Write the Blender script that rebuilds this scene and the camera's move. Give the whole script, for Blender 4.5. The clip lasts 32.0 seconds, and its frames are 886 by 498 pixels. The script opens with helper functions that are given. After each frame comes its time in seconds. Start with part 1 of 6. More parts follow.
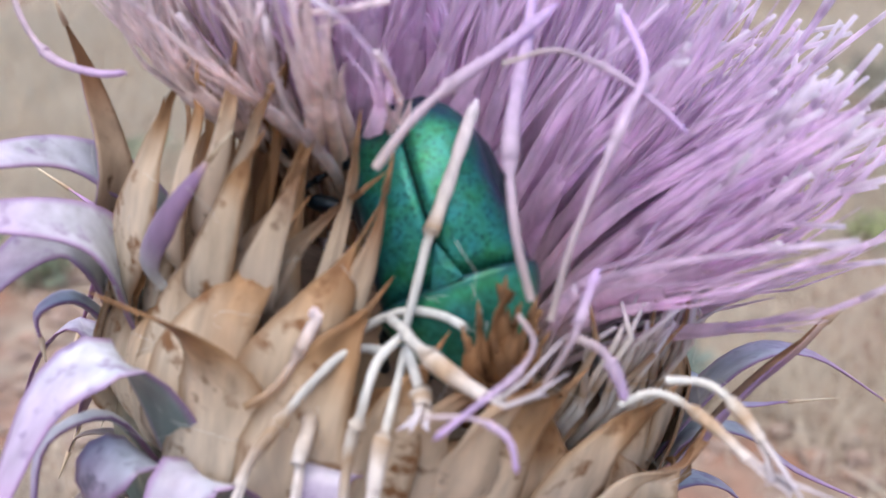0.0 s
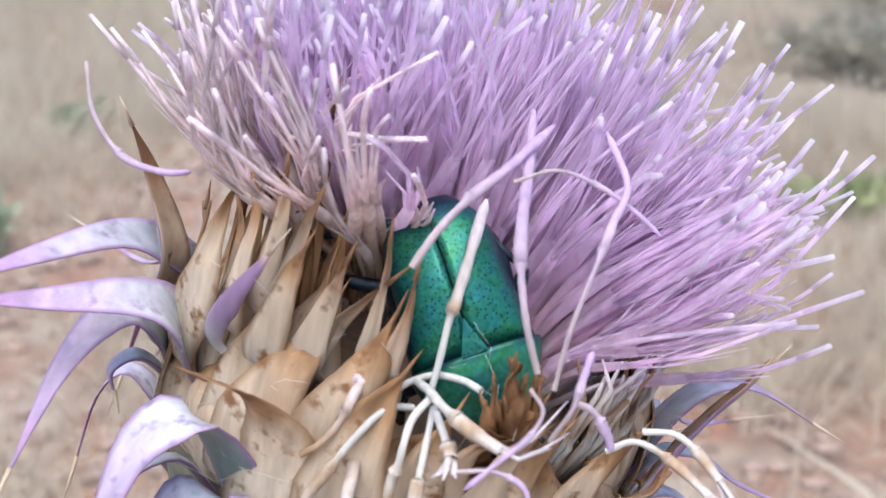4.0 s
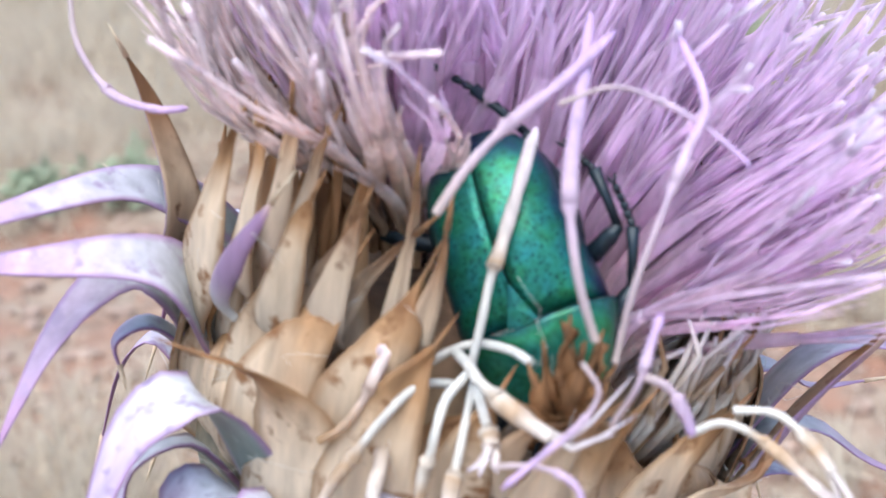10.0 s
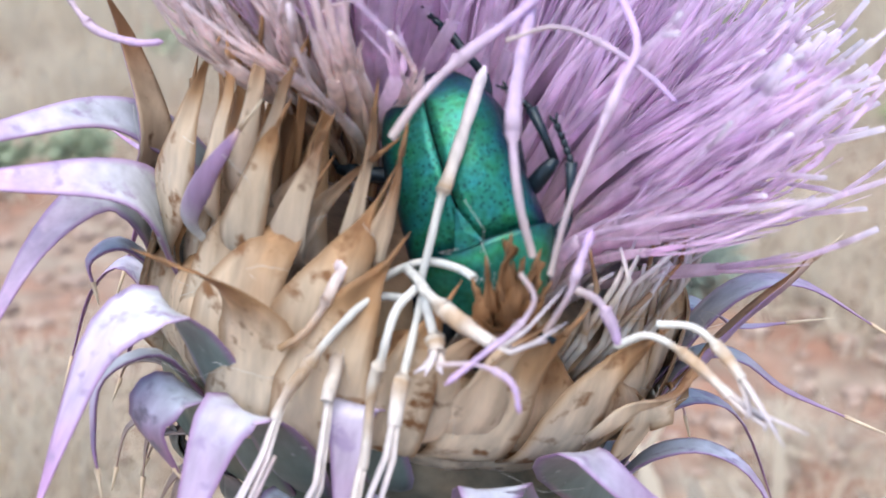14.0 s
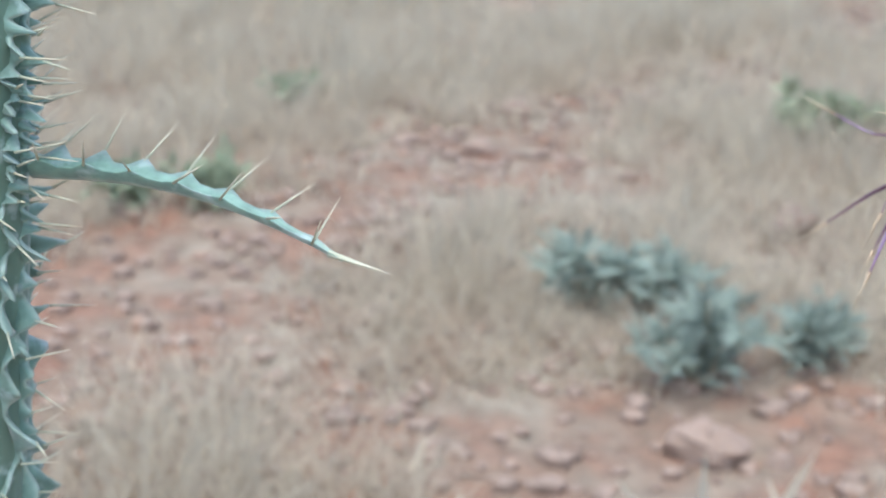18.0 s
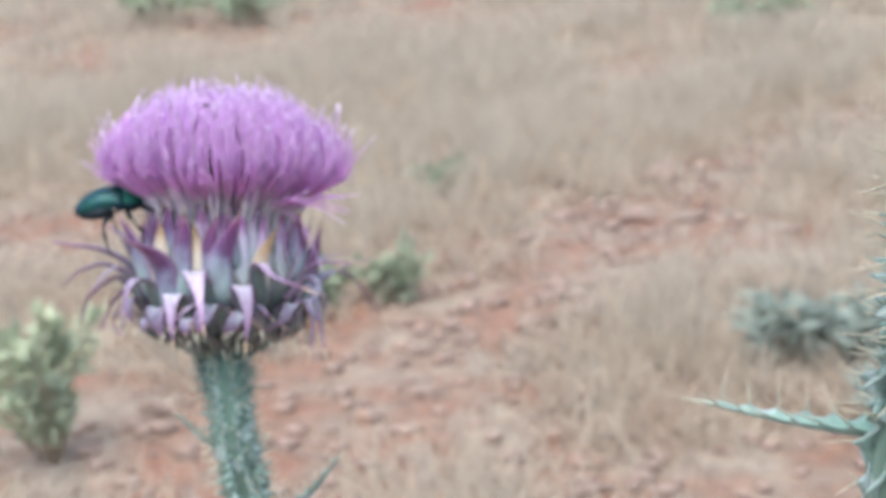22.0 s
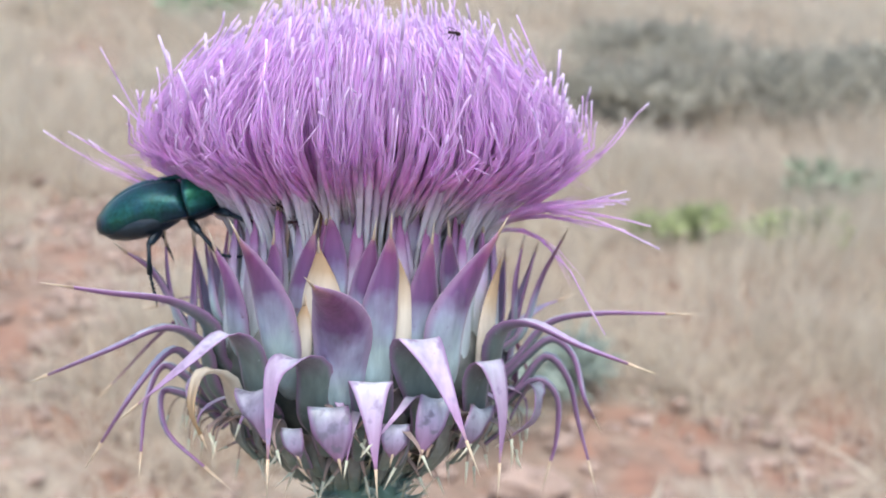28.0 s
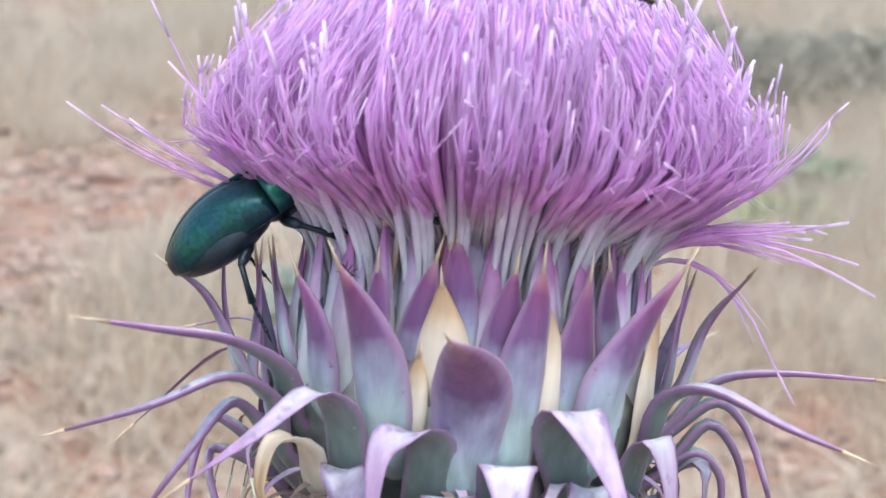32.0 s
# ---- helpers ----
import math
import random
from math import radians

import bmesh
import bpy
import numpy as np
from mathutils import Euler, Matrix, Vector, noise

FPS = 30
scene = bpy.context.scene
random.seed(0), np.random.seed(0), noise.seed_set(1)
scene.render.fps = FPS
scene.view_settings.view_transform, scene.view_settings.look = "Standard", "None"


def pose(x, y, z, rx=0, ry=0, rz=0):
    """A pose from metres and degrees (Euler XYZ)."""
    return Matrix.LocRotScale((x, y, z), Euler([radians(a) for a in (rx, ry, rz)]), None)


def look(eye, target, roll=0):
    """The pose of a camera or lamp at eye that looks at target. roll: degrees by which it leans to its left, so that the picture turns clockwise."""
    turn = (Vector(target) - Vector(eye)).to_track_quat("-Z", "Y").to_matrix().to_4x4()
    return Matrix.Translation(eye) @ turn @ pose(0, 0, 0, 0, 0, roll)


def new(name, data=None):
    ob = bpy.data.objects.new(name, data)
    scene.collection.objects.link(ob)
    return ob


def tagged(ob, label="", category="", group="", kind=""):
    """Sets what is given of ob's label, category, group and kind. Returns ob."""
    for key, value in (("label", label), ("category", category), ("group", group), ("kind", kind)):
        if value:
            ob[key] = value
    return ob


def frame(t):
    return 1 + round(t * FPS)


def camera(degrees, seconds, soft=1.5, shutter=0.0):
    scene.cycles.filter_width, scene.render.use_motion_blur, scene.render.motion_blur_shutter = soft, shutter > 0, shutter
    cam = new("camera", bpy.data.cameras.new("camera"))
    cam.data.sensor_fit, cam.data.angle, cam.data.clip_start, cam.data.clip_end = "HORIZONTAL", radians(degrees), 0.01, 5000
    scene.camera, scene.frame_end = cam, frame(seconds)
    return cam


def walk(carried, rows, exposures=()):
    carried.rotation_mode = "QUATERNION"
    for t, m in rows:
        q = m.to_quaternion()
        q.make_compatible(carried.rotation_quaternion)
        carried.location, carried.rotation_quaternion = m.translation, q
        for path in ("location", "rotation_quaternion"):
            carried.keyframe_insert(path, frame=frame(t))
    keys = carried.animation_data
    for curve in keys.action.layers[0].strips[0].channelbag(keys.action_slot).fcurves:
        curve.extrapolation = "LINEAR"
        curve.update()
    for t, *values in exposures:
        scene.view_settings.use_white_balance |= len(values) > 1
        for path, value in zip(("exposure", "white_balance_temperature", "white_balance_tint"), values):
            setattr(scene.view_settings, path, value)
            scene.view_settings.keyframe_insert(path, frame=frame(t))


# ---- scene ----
cam = camera(37.58, 32.0)
PATH = [
    (0, (0.2750, -0.2323, 0.5299), (0.4075, 0.7218, 0.2612), -1.15),
    (0.5, (0.2682, -0.2293, 0.5351), (0.4204, 0.7198, 0.2593), -0.53),
    (1, (0.2690, -0.2258, 0.5349), (0.4687, 0.7160, 0.2646), -0.46),
    (1.5, (0.2714, -0.2334, 0.5344), (0.4791, 0.7005, 0.2437), -0.44),
    (2, (0.2660, -0.2348, 0.5363), (0.4368, 0.7036, 0.2361), -1.00),
    (2.5, (0.2675, -0.2426, 0.5426), (0.4445, 0.6916, 0.2328), -0.65),
    (3, (0.2690, -0.2450, 0.5429), (0.4524, 0.6854, 0.2257), -0.54),
    (3.5, (0.2651, -0.2468, 0.5451), (0.4459, 0.6870, 0.2361), -0.30),
    (5.5, (0.2657, -0.2502, 0.5464), (0.4547, 0.6871, 0.2534), -1.48),
    (6, (0.2650, -0.2504, 0.5448), (0.4389, 0.6886, 0.2482), -2.17),
    (6.5, (0.2704, -0.2430, 0.5459), (0.3627, 0.7049, 0.2409), -4.36),
    (7, (0.2802, -0.2355, 0.5471), (0.3414, 0.7062, 0.2162), -5.97),
    (7.5, (0.2782, -0.2314, 0.5442), (0.3294, 0.7112, 0.2142), -6.22),
    (8, (0.2793, -0.2304, 0.5422), (0.3055, 0.7150, 0.2175), -6.41),
    (8.5, (0.2791, -0.2302, 0.5428), (0.3408, 0.7038, 0.1909), -5.24),
    (9, (0.2784, -0.2336, 0.5408), (0.3302, 0.7058, 0.2020), -5.13),
    (9.5, (0.2778, -0.2357, 0.5412), (0.3415, 0.7021, 0.1999), -4.44),
    (10, (0.2769, -0.2299, 0.5392), (0.3428, 0.7090, 0.2012), -4.38),
    (10.5, (0.2758, -0.2289, 0.5380), (0.3480, 0.7080, 0.1960), -3.90),
    (11, (0.2759, -0.2294, 0.5324), (0.3688, 0.7211, 0.2360), -2.89),
    (11.5, (0.2752, -0.2206, 0.5354), (0.3615, 0.7250, 0.2217), -3.65),
    (12, (0.2752, -0.2249, 0.5374), (0.3810, 0.7200, 0.2275), -2.66),
    (12.5, (0.2762, -0.2349, 0.5374), (0.4066, 0.7003, 0.2080), -2.25),
    (13, (0.2782, -0.2324, 0.5368), (0.3719, 0.7140, 0.2279), -2.83),
    (13.5, (0.2791, -0.2344, 0.5377), (0.3496, 0.7060, 0.2053), -3.44),
    (15.5, (0.2437, -0.2555, 0.5382), (0.5020, 0.6406, 0.1773), 3.50),
    (16, (0.2331, -0.2485, 0.5227), (0.4778, 0.6827, 0.2525), 3.40),
    (16.5, (0.2296, -0.2541, 0.5132), (0.4332, 0.6938, 0.2683), 2.10),
    (17, (0.2227, -0.2614, 0.5113), (0.3720, 0.6809, 0.2116), -1.24),
    (17.2, (0.2171, -0.2663, 0.5076), (0.3423, 0.6808, 0.2120), -0.31),
    (17.6, (0.1936, -0.2732, 0.5009), (0.3023, 0.6794, 0.2167), 0.18),
    (18.2, (0.1684, -0.2851, 0.5512), (0.2410, 0.6622, 0.2394), 2.23),
    (18.5, (0.1584, -0.2906, 0.5491), (0.2091, 0.6602, 0.2436), 0.97),
    (19, (0.1441, -0.2924, 0.5497), (0.1609, 0.6583, 0.2400), 2.39),
    (19.5, (0.1402, -0.2934, 0.5422), (0.0581, 0.6645, 0.2671), -1.24),
    (20, (0.1131, -0.2937, 0.5408), (0.0861, 0.6668, 0.2641), -0.35),
    (20.2, (0.1015, -0.3029, 0.5432), (0.0988, 0.6605, 0.2751), -2.75),
    (20.5, (0.0978, -0.3063, 0.5526), (0.0790, 0.6524, 0.2686), -6.01),
    (21, (0.0883, -0.3090, 0.5554), (0.0461, 0.6523, 0.2830), -6.32),
    (21.2, (0.0828, -0.3110, 0.5553), (0.0372, 0.6511, 0.2863), -6.08),
    (21.5, (0.0722, -0.3158, 0.5591), (0.0241, 0.6489, 0.3004), -5.82),
    (22, (0.0476, -0.3144, 0.5593), (0.0757, 0.6536, 0.3101), -4.59),
    (22.5, (0.0167, -0.3238, 0.5612), (0.1457, 0.6371, 0.3162), -3.80),
    (23, (-0.0084, -0.3166, 0.5621), (0.1735, 0.6376, 0.3247), -3.42),
    (23.5, (-0.0075, -0.3034, 0.5438), (0.1799, 0.6544, 0.3257), -2.73),
    (24, (0.0061, -0.2971, 0.5455), (0.1558, 0.6669, 0.3257), -2.35),
    (24.5, (-0.0104, -0.2699, 0.5263), (0.1758, 0.6844, 0.2924), -1.69),
    (25, (-0.0319, -0.2527, 0.5402), (0.2589, 0.6742, 0.3029), -1.52),
    (25.5, (-0.0506, -0.2249, 0.5416), (0.3230, 0.6740, 0.3126), -0.82),
    (27.5, (-0.0690, -0.1705, 0.5372), (0.3992, 0.6751, 0.2808), 2.49),
    (28, (-0.0667, -0.1675, 0.5385), (0.4034, 0.6760, 0.2786), 1.91),
    (28.5, (-0.0737, -0.1608, 0.5398), (0.4010, 0.6792, 0.2769), 2.79),
    (29, (-0.0729, -0.1607, 0.5384), (0.4078, 0.6758, 0.2752), 3.30),
    (29.5, (-0.0700, -0.1560, 0.5398), (0.4155, 0.6755, 0.2697), 3.26),
    (30, (-0.0687, -0.1443, 0.5369), (0.4201, 0.6820, 0.2573), 3.98),
    (30.5, (-0.0664, -0.1396, 0.5370), (0.4228, 0.6858, 0.2551), 4.36),
    (31, (-0.0640, -0.1321, 0.5352), (0.4267, 0.6920, 0.2524), 4.70),
    (31.5, (-0.0646, -0.1289, 0.5352), (0.4276, 0.6946, 0.2530), 4.69),
    (32, (-0.0634, -0.1235, 0.5332), (0.4302, 0.6989, 0.2501), 5.00),
]
TONES = [(0, 0.82, 6430, 10), (1, 0.80, 6480, 12), (2, 1.2, 6370, 7), (3, 1.0, 6280, 7), (7, 1.0, 6300, 9), (8, 1.12, 6270, 8), (9.4, 1.10, 6250, 6), (10, 1.2, 6220, 5), (13, 1.13, 6200, 5), (15.5, 1.1, 6250, 4), (16, 0.98, 6200, 2), (16.5, 1.08, 6200, 2),
         (17, 0.84, 5960, 0), (20, 0.82, 6050, 1), (22, 0.96, 6400, 6), (24, 0.97, 6400, 6), (25, 1.06, 6400, 6), (28, 1.03, 6350, 5), (30, 1.02, 6350, 5), (31, 1.21, 6300, 4), (32, 1.12, 6350, 5)]
walk(cam, [(t, look(eye, target, roll)) for t, eye, target, roll in PATH], TONES)
cam.data.dof.use_dof = True
cam.data.dof.focus_distance = 0.135
cam.data.dof.aperture_fstop = 44

# ---- light ----
world = bpy.data.worlds.new("sky")
scene.world = world
world.use_nodes = True
wn = world.node_tree.nodes
sky = wn.new("ShaderNodeTexSky")
sky.sky_type = "NISHITA"
sky.sun_disc = False
sky.sun_elevation = radians(72)
sky.sun_rotation = radians(200)
sky.dust_density = 2.5
sky.air_density = 1.0
sky.ozone_density = 1.0
wn["Background"].inputs[1].default_value = 0.15
world.node_tree.links.new(sky.outputs[0], wn["Background"].inputs[0])
sun = new("sun", bpy.data.lights.new("sun", "SUN"))
sun.data.energy = 1.5
sun.data.angle = radians(60)
sun.data.color = (1.0, 0.96, 0.91)
sun.matrix_world = look((0, 0, 3), (0.12, 0.3, 2.0))


# ---- materials ----
def material(name, stops, rough=0.6, var=0.25, size=0.003, bump=0.25, metal=0.0, coat=0.0,
             translucent=0.0, sheen=0.0, stain=None, stain_size=0.006, spec=0.3, hue=0.0, streak=1.0, stain_from=0.56, rim=None, pits=0.0):
    """A surface whose colour runs along the thing (attribute "along"), with grain, patches and a shade of its own per piece."""
    m = bpy.data.materials.new(name)
    m.use_nodes = True
    n, link = m.node_tree.nodes, m.node_tree.links
    p = n["Principled BSDF"]
    at = n.new("ShaderNodeAttribute")
    at.attribute_name = "along"
    co = n.new("ShaderNodeTexCoord")
    mp = n.new("ShaderNodeMapping")
    mp.inputs["Scale"].default_value = (1, 1, 1 / streak)
    link.new(co.outputs["Object"], mp.inputs["Vector"])
    nz = n.new("ShaderNodeTexNoise")
    nz.inputs["Scale"].default_value = 1 / size
    nz.inputs["Detail"].default_value = 5
    link.new(mp.outputs[0], nz.inputs["Vector"])
    wob = n.new("ShaderNodeTexNoise")
    wob.inputs["Scale"].default_value = 0.25 / size
    wob.inputs["Detail"].default_value = 3
    link.new(co.outputs["Object"], wob.inputs["Vector"])
    shift = n.new("ShaderNodeMath")
    shift.operation = "MULTIPLY_ADD"
    link.new(wob.outputs["Fac"], shift.inputs[0])
    shift.inputs[1].default_value = 0.3
    shift.inputs[2].default_value = -0.15
    add = n.new("ShaderNodeMath")
    link.new(at.outputs["Fac"], add.inputs[0])
    link.new(shift.outputs[0], add.inputs[1])
    ramp = n.new("ShaderNodeValToRGB")
    el = ramp.color_ramp.elements
    while len(el) < len(stops):
        el.new(0.5)
    for e, (pos, col) in zip(el, stops):
        e.position = pos
        e.color = (*col, 1)
    link.new(add.outputs[0], ramp.inputs[0])
    info = n.new("ShaderNodeObjectInfo")
    hs = n.new("ShaderNodeHueSaturation")
    val = n.new("ShaderNodeMapRange")
    link.new(nz.outputs["Fac"], val.inputs[0])
    val.inputs[1].default_value, val.inputs[2].default_value = 0.25, 0.75
    val.inputs[3].default_value, val.inputs[4].default_value = 1 - var, 1 + var
    rnd = n.new("ShaderNodeMapRange")
    link.new(info.outputs["Random"], rnd.inputs[0])
    rnd.inputs[3].default_value, rnd.inputs[4].default_value = 1 - var * 0.5, 1 + var * 0.5
    mul = n.new("ShaderNodeMath")
    mul.operation = "MULTIPLY"
    link.new(val.outputs[0], mul.inputs[0])
    link.new(rnd.outputs[0], mul.inputs[1])
    link.new(mul.outputs[0], hs.inputs["Value"])
    if hue:
        hr = n.new("ShaderNodeMapRange")
        link.new(wob.outputs["Fac"], hr.inputs[0])
        hr.inputs[1].default_value, hr.inputs[2].default_value = 0.3, 0.7
        hr.inputs[3].default_value, hr.inputs[4].default_value = 0.5 - hue, 0.5 + hue
        link.new(hr.outputs[0], hs.inputs["Hue"])
    link.new(ramp.outputs[0], hs.inputs["Color"])
    col = hs.outputs[0]
    if rim:
        ed = n.new("ShaderNodeAttribute")
        ed.attribute_name = "edge"
        er = n.new("ShaderNodeMapRange")
        link.new(ed.outputs["Fac"], er.inputs[0])
        er.inputs[1].default_value, er.inputs[2].default_value = 0.7, 1.05
        em = n.new("ShaderNodeMix")
        em.data_type = "RGBA"
        link.new(er.outputs[0], em.inputs[0])
        link.new(col, em.inputs[6])
        em.inputs[7].default_value = (*rim, 1)
        col = em.outputs[2]
    if stain:
        sn = n.new("ShaderNodeTexNoise")
        sn.inputs["Scale"].default_value = 1 / stain_size
        sn.inputs["Detail"].default_value = 6
        link.new(co.outputs["Object"], sn.inputs["Vector"])
        sr = n.new("ShaderNodeMapRange")
        link.new(sn.outputs["Fac"], sr.inputs[0])
        sr.inputs[1].default_value, sr.inputs[2].default_value = stain_from, stain_from + 0.12
        mx = n.new("ShaderNodeMix")
        mx.data_type = "RGBA"
        link.new(sr.outputs[0], mx.inputs[0])
        link.new(col, mx.inputs[6])
        mx.inputs[7].default_value = (*stain, 1)
        col = mx.outputs[2]
    if pits:
        vo = n.new("ShaderNodeTexVoronoi")
        vo.inputs["Scale"].default_value = 1 / pits
        link.new(co.outputs["Object"], vo.inputs["Vector"])
        pr = n.new("ShaderNodeMapRange")
        link.new(vo.outputs["Distance"], pr.inputs[0])
        pr.inputs[1].default_value, pr.inputs[2].default_value = 0.16, 0.34
        pm = n.new("ShaderNodeMix")
        pm.data_type = "RGBA"
        pm.inputs[6].default_value = (0.004, 0.03, 0.035, 1)
        link.new(pr.outputs[0], pm.inputs[0])
        link.new(col, pm.inputs[7])
        col = pm.outputs[2]
    link.new(col, p.inputs["Base Color"])
    p.inputs["Roughness"].default_value = rough
    p.inputs["Metallic"].default_value = metal
    p.inputs["Coat Weight"].default_value = coat
    p.inputs["Coat Roughness"].default_value = 0.15
    p.inputs["Specular IOR Level"].default_value = spec
    p.inputs["Sheen Weight"].default_value = sheen
    if bump:
        b = n.new("ShaderNodeBump")
        b.inputs["Strength"].default_value = bump
        b.inputs["Distance"].default_value = size * 0.3
        link.new(nz.outputs["Fac"], b.inputs["Height"])
        link.new(b.outputs[0], p.inputs["Normal"])
    if translucent:
        tr = n.new("ShaderNodeBsdfTranslucent")
        link.new(col, tr.inputs["Color"])
        mix = n.new("ShaderNodeMixShader")
        mix.inputs[0].default_value = translucent
        link.new(p.outputs[0], mix.inputs[1])
        link.new(tr.outputs[0], mix.inputs[2])
        link.new(mix.outputs[0], n["Material Output"].inputs["Surface"])
    return m


M_FLORET = material("floret_lilac", [(0.0, (0.80, 0.81, 0.79)), (0.30, (0.86, 0.80, 0.84)), (0.44, (0.84, 0.54, 0.81)), (0.62, (0.84, 0.57, 0.86)), (0.84, (0.87, 0.67, 0.90)), (1.0, (0.90, 0.77, 0.93))],
                    rough=0.5, var=0.16, size=0.0012, bump=0.15, translucent=0.68, sheen=0.2, streak=4)
M_TUBE = material("floret_tube", [(0.0, (0.86, 0.88, 0.86)), (0.32, (0.87, 0.84, 0.87)), (0.52, (0.85, 0.64, 0.84)), (0.86, (0.88, 0.68, 0.90)), (1.0, (0.91, 0.82, 0.93))], rough=0.45, var=0.16, size=0.0012, bump=0.15, translucent=0.55, streak=4)
M_FLORET_PALE = material("floret_pale", [(0.0, (0.60, 0.46, 0.37)), (0.16, (0.88, 0.80, 0.80)), (0.42, (0.89, 0.75, 0.865)), (0.8, (0.895, 0.765, 0.905)), (1.0, (0.92, 0.86, 0.93))],
                         rough=0.42, var=0.24, size=0.0012, bump=0.2, translucent=0.76, sheen=0.2, streak=4)
M_FLORET_DRY = material("floret_dry", [(0.0, (0.42, 0.27, 0.15)), (0.3, (0.66, 0.50, 0.38)), (0.5, (0.82, 0.70, 0.66)), (1.0, (0.86, 0.74, 0.80))],
                        rough=0.6, var=0.3, size=0.001, bump=0.3, translucent=0.4, streak=4)
M_WITHERED = material("withered_floret", [(0.0, (0.70, 0.69, 0.66)), (0.36, (0.70, 0.66, 0.61)), (0.46, (0.46, 0.32, 0.21)), (0.6, (0.68, 0.60, 0.55)), (1.0, (0.66, 0.58, 0.66))],
                      rough=0.6, var=0.2, size=0.0009, bump=0.4, translucent=0.2, streak=5)
M_STRAY = material("stray_floret", [(0.0, (0.60, 0.50, 0.48)), (0.4, (0.64, 0.50, 0.62)), (1.0, (0.70, 0.50, 0.80))], rough=0.5, var=0.18, size=0.0009, bump=0.3, translucent=0.35, streak=5)
M_BRACT = material("bract_outer", [(0.0, (0.08, 0.11, 0.10)), (0.36, (0.13, 0.17, 0.16)), (0.52, (0.15, 0.13, 0.17)), (0.64, (0.14, 0.065, 0.145)), (0.9, (0.23, 0.085, 0.205)), (1.0, (0.45, 0.22, 0.26))],
                   rough=0.5, var=0.25, size=0.0012, bump=0.3, spec=0.35, stain=(0.42, 0.44, 0.47), stain_size=0.0008, stain_from=0.67, streak=6, sheen=0.2, rim=(0.24, 0.13, 0.25))
M_BRACT_UP = material("bract_upright", [(0.0, (0.17, 0.23, 0.22)), (0.37, (0.32, 0.41, 0.42)), (0.50, (0.27, 0.28, 0.38)), (0.63, (0.125, 0.055, 0.15)), (0.85, (0.175, 0.045, 0.14)), (1.0, (0.40, 0.19, 0.22))],
                   rough=0.5, var=0.28, size=0.0012, bump=0.35, spec=0.35, stain=(0.14, 0.08, 0.12), stain_size=0.0012, stain_from=0.66, streak=6, sheen=0.2, rim=(0.30, 0.18, 0.30))
M_BRACT_IN = material("bract_inner", [(0.0, (0.12, 0.16, 0.15)), (0.3, (0.34, 0.38, 0.42)), (0.55, (0.47, 0.47, 0.54)), (0.74, (0.43, 0.34, 0.47)), (0.94, (0.37, 0.20, 0.37)), (1.0, (0.48, 0.30, 0.28))],
                      rough=0.4, var=0.28, size=0.0014, bump=0.3, spec=0.5, stain=(0.28, 0.21, 0.34), stain_size=0.0018, stain_from=0.57, streak=8, coat=0.1, rim=(0.36, 0.20, 0.40))
M_BRACT_PALE = material("bract_pale", [(0.0, (0.48, 0.54, 0.52)), (0.5, (0.74, 0.80, 0.81)), (0.74, (0.74, 0.68, 0.80)), (0.88, (0.52, 0.24, 0.48)), (1.0, (0.46, 0.17, 0.34))],
                        rough=0.5, var=0.22, size=0.0012, bump=0.2, streak=6, translucent=0.3)
M_BRACT_LOW = material("bract_low", [(0.0, (0.14, 0.18, 0.15)), (0.5, (0.20, 0.17, 0.18)), (1.0, (0.30, 0.20, 0.16))], rough=0.45, var=0.3, size=0.0016, bump=0.2)
# darker copy of bract_inner: bluish silver, with some shade painted into the colour
M_SILVER = material("bract_silver", [(0.0, (0.12, 0.16, 0.15)), (0.3, (0.26, 0.30, 0.33)), (0.58, (0.33, 0.35, 0.41)), (0.8, (0.26, 0.20, 0.31)), (1.0, (0.26, 0.13, 0.24))],
                    rough=0.36, var=0.4, size=0.0013, bump=0.4, spec=0.5, stain=(0.15, 0.13, 0.19), stain_size=0.0016, stain_from=0.55, streak=8, coat=0.15, rim=(0.24, 0.12, 0.26))
FRESH, UPRIGHT, SILVER = (M_BRACT, M_BRACT_IN), (M_BRACT_UP, M_BRACT_IN), (M_BRACT, M_SILVER)
M_BRACT_DRY = material("bract_dry", [(0.0, (0.50, 0.45, 0.36)), (0.25, (0.67, 0.56, 0.43)), (0.54, (0.63, 0.48, 0.34)), (0.70, (0.42, 0.245, 0.125)), (0.85, (0.25, 0.12, 0.05)), (1.0, (0.35, 0.20, 0.10))],
                       rough=0.6, var=0.34, size=0.0013, bump=0.7, stain=(0.24, 0.115, 0.05), stain_size=0.0018, stain_from=0.57, translucent=0.12, streak=6, rim=(0.30, 0.17, 0.085))
M_BRACT_BROWN = material("bract_brown", [(0.0, (0.64, 0.55, 0.46)), (0.45, (0.56, 0.43, 0.31)), (0.78, (0.28, 0.15, 0.08)), (1.0, (0.28, 0.15, 0.075))], rough=0.6, var=0.34, size=0.0016, bump=0.4, stain=(0.13, 0.06, 0.03), stain_size=0.002, stain_from=0.6, translucent=0.15, streak=6)
M_TUFT = material("bract_ragged", [(0.0, (0.36, 0.21, 0.12)), (0.5, (0.29, 0.15, 0.07)), (1.0, (0.20, 0.095, 0.04))], rough=0.65, var=0.4, size=0.0012, bump=0.5, translucent=0.15, streak=5)
